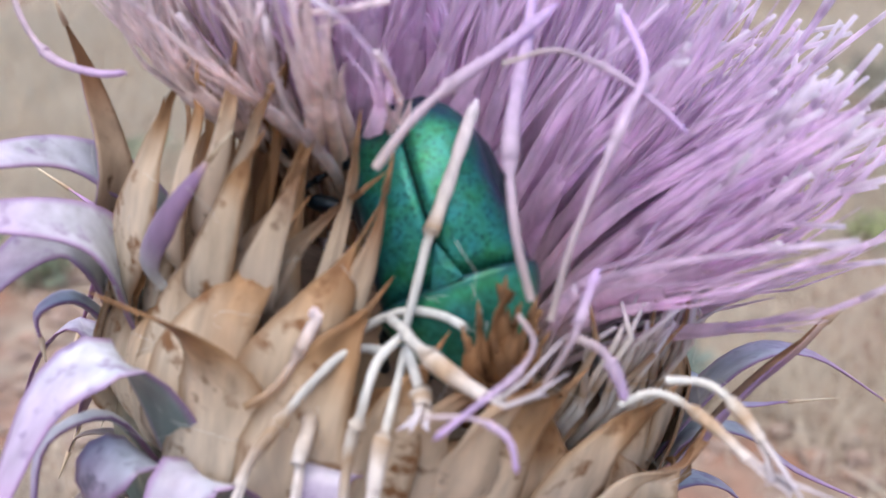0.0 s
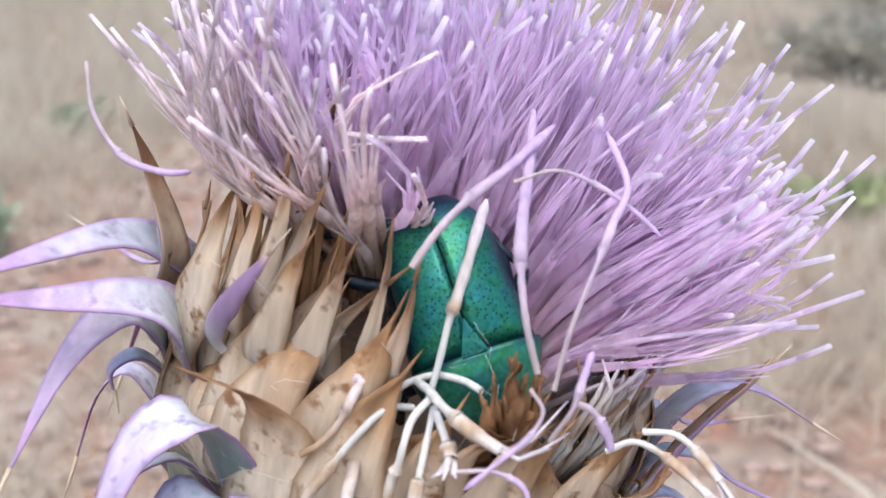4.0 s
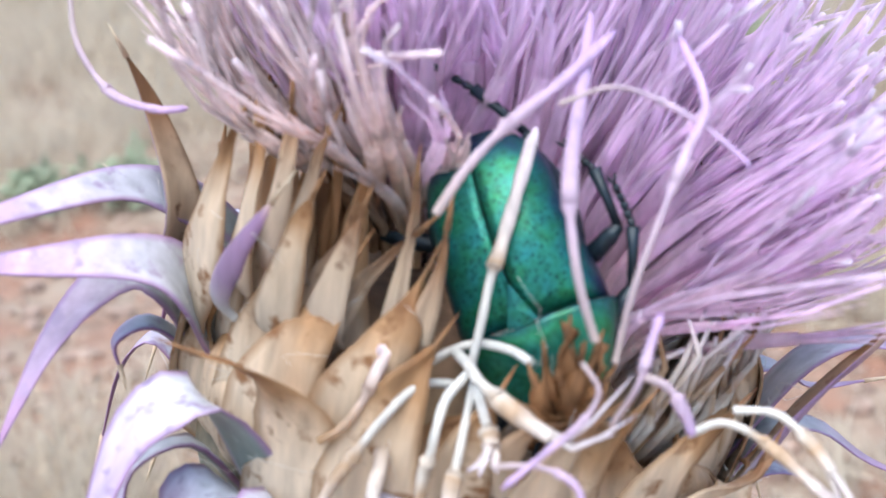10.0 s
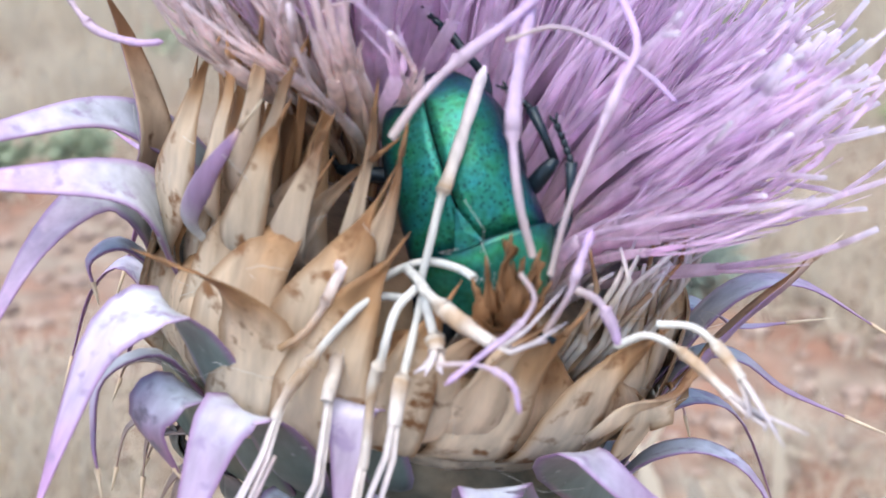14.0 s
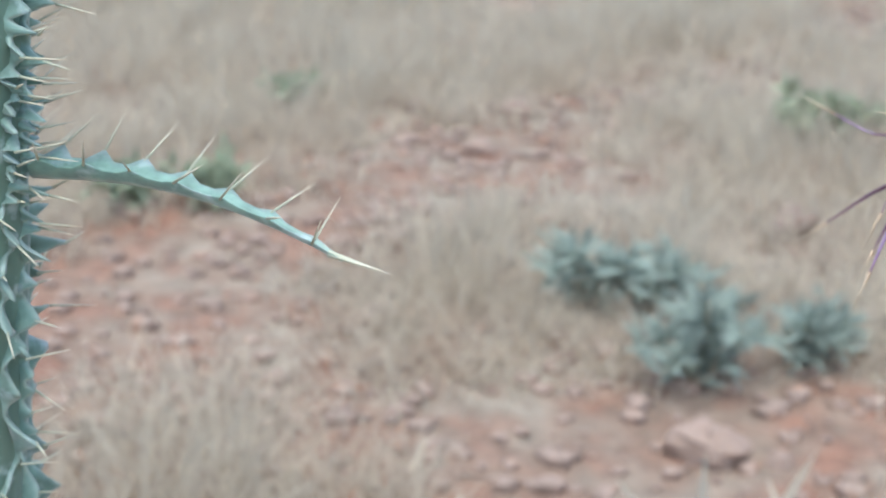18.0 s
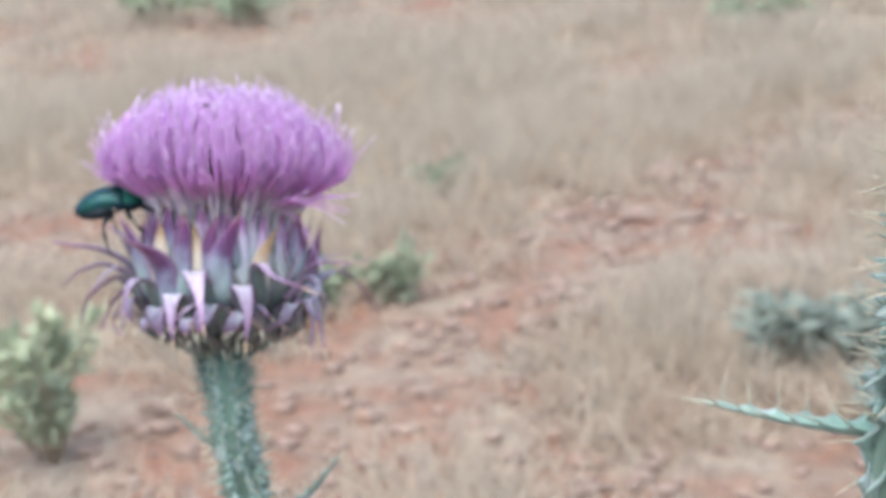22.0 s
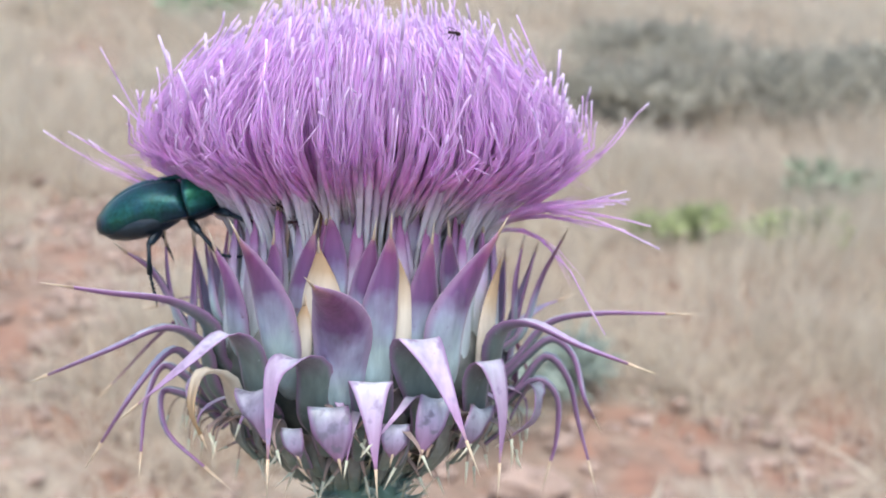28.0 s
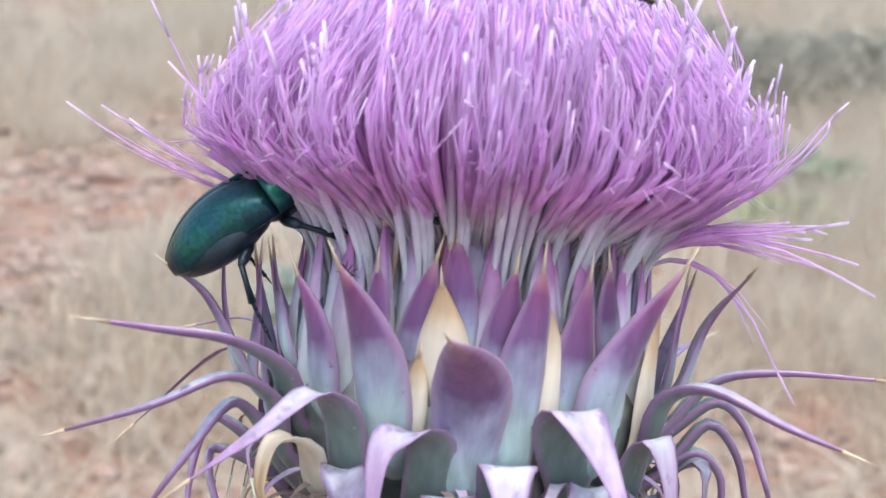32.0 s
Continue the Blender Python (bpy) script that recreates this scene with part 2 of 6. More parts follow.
M_SPEAR = material("bract_half_purple", [(0.0, (0.50, 0.50, 0.44)), (0.25, (0.40, 0.38, 0.40)), (0.42, (0.27, 0.18, 0.29)), (0.75, (0.30, 0.18, 0.31)), (0.9, (0.52, 0.36, 0.28)), (1.0, (0.50, 0.34, 0.2))], rough=0.5, var=0.25, size=0.0014, bump=0.3, streak=6)
M_BRACT_TAN = material("bract_tan", [(0.0, (0.60, 0.58, 0.50)), (0.6, (0.62, 0.54, 0.43)), (0.8, (0.46, 0.32, 0.19)), (1.0, (0.36, 0.22, 0.11))], rough=0.6, var=0.2, size=0.002, bump=0.3, streak=5)
M_SPINE = material("spine_straw", [(0.0, (0.54, 0.40, 0.28)), (1.0, (0.70, 0.60, 0.44))], rough=0.45, var=0.15, size=0.001, bump=0.1)
M_HAIR = material("fine_hair", [(0.0, (0.70, 0.68, 0.64)), (1.0, (0.78, 0.76, 0.72))], rough=0.5, var=0.1, size=0.001, bump=0, translucent=0.3)
M_STEM_SPINE = material("stem_spine", [(0.0, (0.52, 0.54, 0.42)), (1.0, (0.70, 0.60, 0.46))], rough=0.5, var=0.15, size=0.001, bump=0.1)
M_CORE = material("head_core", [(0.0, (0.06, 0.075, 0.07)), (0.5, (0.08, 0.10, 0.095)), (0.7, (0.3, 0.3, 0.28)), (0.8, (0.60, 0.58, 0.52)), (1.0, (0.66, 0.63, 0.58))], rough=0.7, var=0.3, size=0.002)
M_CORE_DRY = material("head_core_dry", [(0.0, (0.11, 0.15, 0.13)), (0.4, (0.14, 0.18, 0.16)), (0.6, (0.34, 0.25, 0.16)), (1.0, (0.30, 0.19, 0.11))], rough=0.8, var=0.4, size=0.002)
M_STEM = material("stem_green", [(0.0, (0.14, 0.23, 0.175)), (1.0, (0.21, 0.31, 0.24))], rough=0.7, var=0.3, size=0.004, bump=0.5, sheen=0.4, stain=(0.44, 0.52, 0.50), stain_size=0.004, streak=5)
M_WING = material("stem_wing", [(0.0, (0.15, 0.25, 0.20)), (0.75, (0.23, 0.34, 0.29)), (1.0, (0.34, 0.43, 0.37))], rough=0.65, var=0.35, size=0.003, bump=0.4, sheen=0.4, stain=(0.42, 0.51, 0.50), stain_size=0.004)
# wing cases run from emerald to navy: a dark margin plus painted shade
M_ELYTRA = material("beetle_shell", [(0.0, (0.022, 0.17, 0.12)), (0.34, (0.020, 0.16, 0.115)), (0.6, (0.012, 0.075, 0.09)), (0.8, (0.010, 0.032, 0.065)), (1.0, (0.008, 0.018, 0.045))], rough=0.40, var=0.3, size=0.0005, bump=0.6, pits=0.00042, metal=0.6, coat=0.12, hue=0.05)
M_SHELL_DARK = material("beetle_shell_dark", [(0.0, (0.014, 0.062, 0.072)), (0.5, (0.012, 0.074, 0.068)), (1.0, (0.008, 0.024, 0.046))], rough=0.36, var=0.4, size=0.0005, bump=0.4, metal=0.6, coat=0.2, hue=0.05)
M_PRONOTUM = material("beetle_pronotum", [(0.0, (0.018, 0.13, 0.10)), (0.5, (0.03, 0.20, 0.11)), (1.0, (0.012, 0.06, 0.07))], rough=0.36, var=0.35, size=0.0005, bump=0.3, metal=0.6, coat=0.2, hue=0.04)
M_BEETLE_DARK = material("beetle_dark", [(0.0, (0.006, 0.012, 0.020)), (1.0, (0.010, 0.024, 0.036))], rough=0.4, var=0.3, size=0.0006, bump=0.3, metal=0.3, coat=0.15, spec=0.5)
M_ANT = material("ant_dark", [(0.0, (0.03, 0.012, 0.01)), (1.0, (0.015, 0.01, 0.01))], rough=0.35, var=0.2, size=0.0004, bump=0.1)
M_STRAW = material("dry_grass", [(0.0, (0.58, 0.50, 0.395)), (1.0, (0.70, 0.62, 0.50))], rough=0.7, var=0.12, size=0.05, bump=0, translucent=0.45)
M_STONE = material("stone", [(0.0, (0.38, 0.275, 0.225)), (1.0, (0.38, 0.275, 0.225))], rough=0.85, var=0.5, size=0.012, bump=0.6, stain=(0.40, 0.24, 0.17), stain_size=0.02)
M_SHRUB = material("shrub_grey_green", [(0.0, (0.26, 0.31, 0.26)), (1.0, (0.38, 0.44, 0.385))], rough=0.7, var=0.3, size=0.03, bump=0, translucent=0.15)
M_GREEN = material("weed_green", [(0.0, (0.22, 0.26, 0.17)), (1.0, (0.35, 0.40, 0.28))], rough=0.7, var=0.3, size=0.03, bump=0, translucent=0.15)
M_OLIVE = material("weed_yellow_green", [(0.0, (0.33, 0.38, 0.25)), (1.0, (0.45, 0.49, 0.34))], rough=0.7, var=0.3, size=0.03, bump=0, translucent=0.15)
M_WEED = material("weed_dull_green", [(0.0, (0.29, 0.34, 0.15)), (1.0, (0.42, 0.46, 0.23))], rough=0.7, var=0.3, size=0.03, bump=0, translucent=0.15)
M_SCRUB = material("scrub_dark", [(0.0, (0.27, 0.25, 0.20)), (1.0, (0.37, 0.345, 0.28))], rough=0.8, var=0.3, size=0.05, bump=0)


def soil():
    m = bpy.data.materials.new("red_soil")
    m.use_nodes = True
    n, link = m.node_tree.nodes, m.node_tree.links
    p = n["Principled BSDF"]
    co = n.new("ShaderNodeTexCoord")
    big = n.new("ShaderNodeTexNoise")
    big.inputs["Scale"].default_value = 3.0
    big.inputs["Detail"].default_value = 8
    big.inputs["Roughness"].default_value = 0.65
    fine = n.new("ShaderNodeTexNoise")
    fine.inputs["Scale"].default_value = 45
    fine.inputs["Detail"].default_value = 8
    for x in (big, fine):
        link.new(co.outputs["Object"], x.inputs["Vector"])
    r = n.new("ShaderNodeValToRGB")
    el = r.color_ramp.elements
    el[0].position, el[0].color = 0.42, (0.27, 0.145, 0.10, 1)
    el[1].position, el[1].color = 0.58, (0.31, 0.25, 0.195, 1)
    half = el.new(0.5)
    half.color = (0.26, 0.18, 0.135, 1)
    mid = n.new("ShaderNodeTexNoise")
    mid.inputs["Scale"].default_value = 13
    mid.inputs["Detail"].default_value = 6
    link.new(co.outputs["Object"], mid.inputs["Vector"])
    blend = n.new("ShaderNodeMix")
    blend.inputs[0].default_value = 0.5
    link.new(big.outputs["Fac"], blend.inputs[2])
    link.new(mid.outputs["Fac"], blend.inputs[3])
    link.new(blend.outputs[0], r.inputs[0])
    hs = n.new("ShaderNodeHueSaturation")
    mr = n.new("ShaderNodeMapRange")
    link.new(fine.outputs["Fac"], mr.inputs[0])
    mr.inputs[1].default_value, mr.inputs[2].default_value, mr.inputs[3].default_value, mr.inputs[4].default_value = 0.3, 0.7, 0.75, 1.2
    link.new(mr.outputs[0], hs.inputs["Value"])
    link.new(r.outputs[0], hs.inputs["Color"])
    link.new(hs.outputs[0], p.inputs["Base Color"])
    p.inputs["Roughness"].default_value = 0.95
    b = n.new("ShaderNodeBump")
    b.inputs["Strength"].default_value = 0.8
    b.inputs["Distance"].default_value = 0.01
    link.new(fine.outputs["Fac"], b.inputs["Height"])
    link.new(b.outputs[0], p.inputs["Normal"])
    return m


M_SOIL = soil()


# ---- mesh tools ----
class Shape:
    """Vertices and faces with a value along each vertex, turned into one mesh."""

    def __init__(self):
        self.v, self.f, self.a, self.second, self.edge = [], [], [], [], {}

    def tube(self, pts, radii, sides=6, a0=0.0, a1=1.0, caps=True, flat=1.0, up=(0, 0, 1)):
        base, n = len(self.v), len(pts)
        ref = Vector(up)
        for i, c in enumerate(pts):
            c = Vector(c)
            d = (Vector(pts[min(i + 1, n - 1)]) - Vector(pts[max(i - 1, 0)])).normalized()
            if abs(d.dot(ref)) > 0.98:
                ref = Vector((1, 0.1, 0)) if abs(d.x) < 0.9 else Vector((0, 1, 0.1))
            e = d.cross(ref).normalized()
            g = e.cross(d).normalized()
            ref = g
            for k in range(sides):
                w = 2 * math.pi * k / sides
                self.v.append(c + (e * math.cos(w) + g * (math.sin(w) * flat)) * radii[i])
                self.a.append(a0 + (a1 - a0) * i / max(1, n - 1))
        for i in range(n - 1):
            for k in range(sides):
                q, s = base + i * sides, (k + 1) % sides
                self.f.append((q + k, q + s, q + sides + s, q + sides + k))
        if caps:
            self.f.append(tuple(base + k for k in reversed(range(sides))))
            self.f.append(tuple(base + (n - 1) * sides + k for k in range(sides)))
        return self

    def blob(self, c, size, m=None, rings=8, sides=12, a0=0.0, a1=1.0, rough=0.0):
        base = len(self.v)
        m = m or Matrix.Identity(3)
        for i in range(rings + 1):
            t = math.pi * i / rings
            for k in range(sides):
                w = 2 * math.pi * k / sides
                p = Vector((math.sin(t) * math.cos(w) * size[0], math.sin(t) * math.sin(w) * size[1], math.cos(t) * size[2]))
                if rough:
                    p *= 1 + rough * noise.noise(Vector(c) * 37 + p * (2.2 / max(size)))
                self.v.append(Vector(c) + m @ p)
                self.a.append(a0 + (a1 - a0) * i / rings)
        for i in range(rings):
            for k in range(sides):
                q, s = base + i * sides, (k + 1) % sides
                self.f.append((q + k, q + sides + k, q + sides + s, q + s))
        return self

    def strip(self, rows, thick, a0=0.0, a1=1.0):
        """A leaf: rows of points across it, from base to tip, each with its normal; made solid."""
        base, n, w = len(self.v), len(rows), len(rows[0][0])
        for side in (1, -1):
            for i, (pts, nor) in enumerate(rows):
                taper = thick * (1 - 0.75 * i / (n - 1))
                for j, p in enumerate(pts):
                    edge = 0.35 if j in (0, w - 1) else 1.0
                    self.edge[len(self.v)] = abs(2 * j / (w - 1) - 1)
                    self.v.append(Vector(p) + Vector(nor) * (side * taper * edge * 0.5))
                    self.a.append(a0 + (a1 - a0) * i / (n - 1))
        m = n * w
        for i in range(n - 1):
            for j in range(w - 1):
                q = base + i * w + j
                self.f.append((q, q + 1, q + w + 1, q + w))
                self.second.append(len(self.f))
                self.f.append((q + m, q + m + w, q + m + w + 1, q + m + 1))
            q = base + i * w
            self.f.append((q, q + w, q + m + w, q + m))
            q = base + i * w + w - 1
            self.f.append((q, q + m, q + m + w, q + w))
        q = base + (n - 1) * w
        self.f.append(tuple(range(q, q + w)) + tuple(reversed(range(q + m, q + m + w))))
        return self

    def mesh(self, name, mat, smooth=True):
        me = bpy.data.meshes.new(name)
        me.from_pydata([tuple(p) for p in self.v], [], self.f)
        at = me.attributes.new("along", "FLOAT", "POINT")
        at.data.foreach_set("value", np.array(self.a, dtype=np.float32))
        if self.edge:
            rim = me.attributes.new("edge", "FLOAT", "POINT")
            rim.data.foreach_set("value", np.array([self.edge[i] if i in self.edge else 0.0 for i in range(len(self.v))], dtype=np.float32))
        me.polygons.foreach_set("use_smooth", [smooth] * len(me.polygons))
        for one in mat if isinstance(mat, tuple) else (mat,):
            me.materials.append(one)
        if isinstance(mat, tuple):
            for k in self.second:
                me.polygons[k].material_index = 1
        me.update()
        return me


def part(name, shape, mat, parent=None, label="", smooth=True):
    data = shape.mesh(name, mat, smooth) if isinstance(shape, Shape) else shape
    ob = new(name, data)
    ob.parent = parent
    return tagged(ob, label)


def thing(name, m, label, category, group="", kind=""):
    ob = new(name)
    ob.empty_display_size = 0.01
    ob.matrix_basis = m
    return tagged(ob, label, category, group, kind)


def frame_of(origin, axis, front):
    """A pose at origin with z along axis and -y as far as can be towards front."""
    z = Vector(axis).normalized()
    y = -(Vector(front) - z * Vector(front).dot(z)).normalized()
    x = y.cross(z)
    m = Matrix((x, y, z)).transposed().to_4x4()
    m.translation = origin
    return m


def bezier(a, b, c, d, n):
    a, b, c, d = (Vector(p) for p in (a, b, c, d))
    return [a * (1 - t) ** 3 + b * (3 * t * (1 - t) ** 2) + c * (3 * t * t * (1 - t)) + d * t ** 3 for t in (i / (n - 1) for i in range(n))]


def spline(pts, n):
    """A smooth line through a few points."""
    pts = [Vector(p) for p in pts]
    ext = [pts[0] * 2 - pts[1]] + pts + [pts[-1] * 2 - pts[-2]]
    out = []
    for k in range(n):
        u = k / (n - 1) * (len(pts) - 1)
        i = min(int(u), len(pts) - 2)
        t = u - i
        p0, p1, p2, p3 = ext[i:i + 4]
        out.append(0.5 * ((2 * p1) + (p2 - p0) * t + (2 * p0 - 5 * p1 + 4 * p2 - p3) * t * t + (3 * p1 - p0 - 3 * p2 + p3) * t ** 3))
    return out


def smooth01(x):
    x = max(0.0, min(1.0, x))
    return x * x * (3 - 2 * x)


MM = 0.001


# ---- thistle heads ----
def polar(az, r, z):
    return Vector((math.cos(radians(az)) * r, math.sin(radians(az)) * r, z))


def blade(head, mat, spine, pts, width, front=-90.0, belly=0.35, sharp=1.1, cup=0.25, thick=0.5, crumple=0.0, twist=0.0, seed=0, label="", point=None, root=0.7, tone=0.0, turn=0.0):
    """A bract along a smooth line of (angle, radius, height) points on the head, in millimetres, with a spine at its tip."""
    a, r, z = pts[0]
    pts = [(a, r - 2.5, z - 2.5)] + list(pts)
    line = spline([polar(front + a, r, z) for a, r, z in pts], 21)
    n, w = len(line), 7
    g = random.Random(seed)
    rows = []
    for i, p in enumerate(line):
        s = i / (n - 1)
        d = (line[min(i + 1, n - 1)] - line[max(i - 1, 0)]).normalized()
        az = math.atan2(p.y, p.x)
        side = Vector((-math.sin(az), math.cos(az), 0))
        acr = (side - d * side.dot(d)).normalized()
        nn = acr.cross(d)
        tw = radians(turn + twist * s)
        acr, nn = acr * math.cos(tw) + nn * math.sin(tw), nn * math.cos(tw) - acr * math.sin(tw)
        shape = (s / belly) ** 0.5 * (1 - root) + root if s < belly else max(0.03, 1 - ((s - belly) / (1 - belly)) ** sharp)
        half = width * 0.31 * shape * (1 + (0.05 + 0.12 * crumple) * noise.noise(Vector((seed * 1.7, s * 6, 0.3))) + 0.10 * crumple * s * noise.noise(Vector((seed * 2.3, s * 25, 1.7))))
        cells = []
        for j in range(w):
            v = -1 + 2 * j / (w - 1)
            dent = -cup * half * v * v * (1 - 0.3 * s)
            if crumple:
                dent += crumple * s * noise.noise(Vector((seed * 3.1 + v * 1.2, s * 3.5, seed)))
            cells.append((p + acr * (half * v) + nn * dent) * MM)
        rows.append((cells, nn))
    ob = part("bract", Shape().strip(rows, thick * MM, tone), mat, head, label)
    tip = line[-1] * MM
    part("spine", Shape().tube([tip - d * 0.8 * MM, tip + d * spine * 0.4 * MM, tip + d * spine * MM], [0.22 * MM, 0.12 * MM, 0.02 * MM], 6), point or M_SPINE, ob)
    return ob


def hook(az, r0, z0, rise, reach, drop, lean=0.0):
    """The line of a bract that rises, folds outwards in a round arc and hangs, leaning aside by some degrees."""
    return [(az, r0, z0), (az + lean * 0.08, r0 + reach * 0.12, z0 + rise * 0.7), (az + lean * 0.3, r0 + reach * 0.42, z0 + rise), (az + lean * 0.62, r0 + reach * 0.85, z0 + rise * 0.78 - drop * 0.1), (az + lean, r0 + reach * 0.92, z0 + rise - drop)]


def floret_shape(seed, p0, p1, p2, p3, r=0.45, style=(1.0, 6.0), sh=None, lobes=4):
    """A thin tubular floret along a curve in millimetres: pale tube, lilac limb split into thread-like lobes, a blunt pale style."""
    g = random.Random(seed)
    sh = sh or Shape()
    pts = [q * MM for q in bezier(p0, p1, p2, p3, 9)]
    cut = 6
    rad = [0.6, 0.6, 0.65, 0.9, 1.1, 0.95]
    sh.tube(pts[:cut], [r * k * MM for k in rad], 5, 0.0, 0.6, caps=False)
    d = (pts[-1] - pts[-2]).normalized()
    e = d.orthogonal().normalized()
    f = d.cross(e)
    for k in range(lobes):
        w = k * 2 * math.pi / lobes + g.random()
        o = e * math.cos(w) + f * math.sin(w)
        spread = g.uniform(0.1, 0.9)
        q0 = pts[cut - 1] + o * r * 0.6 * MM
        q1 = pts[cut] + o * (r * 0.9 + spread * 0.2) * MM
        q2 = pts[-1] - d * g.uniform(0, 4) * MM + o * (r + spread) * MM
        sh.tube([q0, q1, q2], [r * 0.5 * MM, r * 0.42 * MM, r * 0.12 * MM], 4, 0.56, 0.86, flat=0.5, caps=False)
    ln = g.uniform(*style)
    w = g.uniform(0, 6.28)
    bendy = (e * math.cos(w) + f * math.sin(w)) * g.uniform(0, 1.2) * MM
    sh.tube([pts[cut - 1], pts[-2], pts[-1] + d * ln * 0.25 * MM + bendy * 0.3], [r * 0.42 * MM, r * 0.4 * MM, r * 0.42 * MM], 5, 0.62, 0.84, caps=False)
    sh.tube([pts[-1] + d * ln * 0.25 * MM + bendy * 0.3, pts[-1] + d * ln * MM + bendy], [r * 0.46 * MM, r * 0.4 * MM], 5, 0.88, 1.0)
    return sh


def floret_curve(g, r0, az, alpha, R, zc, z0=26.0, lift=0.5, wild=1.0):
    """From the disc at r0, az to a tip at the angle alpha from the axis; the outer ones swing out and rise again."""
    o, s, u = Vector((math.cos(az), math.sin(az), 0)), Vector((-math.sin(az), math.cos(az), 0)), Vector((0, 0, 1))
    p0 = o * r0 + u * z0
    tip = u * zc + (o * math.sin(alpha) + u * math.cos(alpha)) * R + s * g.gauss(0, 1.4 * wild)
    k = (tip - p0).length
    p1 = p0 + u * (0.34 * k) + o * (0.06 * k * math.sin(alpha))
    b = alpha * lift
    p2 = tip - (o * math.sin(b) + u * math.cos(b)) * (0.40 * k) + s * g.gauss(0, 1.3 * wild)
    return p0, p1, p2, tip


def core_shape(profile, sides=28):
    sh = Shape()
    sh.tube([(0, 0, z * MM) for r, z in profile], [r * MM for r, z in profile], sides)
    return sh


def spiny_stem(name, pts, radius, wing, wings, seed, label, twist=0.0, step=0.0048, spike=0.8, sharp=0.9):
    """A stem with toothed, spine-tipped wings running down it."""
    g = random.Random(seed)
    root = thing(name, Matrix.Translation(pts[0]), label, "thistle plant")
    o0 = Vector(pts[0])
    line = spline([Vector(p) - o0 for p in pts], 40)
    length = sum((b - a).length for a, b in zip(line, line[1:]))
    part("core", Shape().tube(line, [radius * (1 + 0.05 * g.uniform(-1, 1)) for _ in line], 14), M_STEM, root)
    m = int(length / step)
    per = 8
    fine = spline([line[0], line[len(line) // 4], line[len(line) // 2], line[3 * len(line) // 4], line[-1]], m * per + 1)
    for k in range(wings):
        w0 = 2 * math.pi * k / wings + g.uniform(-0.3, 0.3) * min(1, 7 / wings)
        sh, sp = Shape(), Shape()
        rows = []
        ph = g.uniform(0, 9)
        start, end, big, fold = 0, g.randint(3, per), 0.5, 0.2
        for i, c in enumerate(fine):
            t = i / (len(fine) - 1)
            d = (fine[min(i + 1, len(fine) - 1)] - fine[max(i - 1, 0)]).normalized()
            e = d.cross(Vector((0, 1, 0))).normalized()
            f = d.cross(e)
            w = w0 + twist * t + 0.30 * min(1, 8 / wings) * noise.noise(Vector((i * 0.09, ph, 3)))
            o = e * math.cos(w) + f * math.sin(w)
            q = o.cross(d)
            if i >= end:
                start, end = end, end + g.randint(4, 12)
                big, fold = g.uniform(*((0.3, 1.3) if sharp > 1 else (0.4, 0.9))) * (end - start) / 8 + 0.15, g.choice((-1, 1)) * g.uniform(0.05, 0.45)
            u = (i - start) / (end - start)
            peak = max(0.0, 1 - abs(u - 0.5) / 0.42)
            tooth = (0.36 + 0.72 * peak ** sharp * big + 0.12 * noise.noise(Vector((i * 0.5, ph, 0)))) * wing
            bend = (math.sin(i * 0.45 + ph) * 0.2 + fold * peak) * wing
            a = c + o * radius * 0.82
            rows.append(([a - q * radius * 0.1, a + o * tooth * 0.4 + q * bend * 0.2, a + o * tooth * 0.75 + q * bend * 0.6, a + o * tooth + q * bend], q))
            if i == (start + end) // 2 and g.random() < 0.75:
                tip = rows[-1][0][-1]
                dd = (o + d * g.uniform(-0.6, 0.2) + q * g.uniform(-0.5, 0.5)).normalized()
                ln = g.uniform(0.5, 1.5) * wing * spike
                sp.tube([tip - dd * 0.0008, tip + dd * ln * 0.5, tip + dd * ln], [0.0002 * min(1, spike), 0.00013 * min(1, spike), 0.00003], 5)
        sh.strip(rows, 0.0013)
        wd = 4
        sh.a = [(i % wd) / (wd - 1) for i in range(len(sh.v))]
        wob = part("wing", sh, M_WING, root)
        tagged(part("spines", sp, M_STEM_SPINE, wob), "straw-coloured spines along the wing", kind="stuff")
    return root


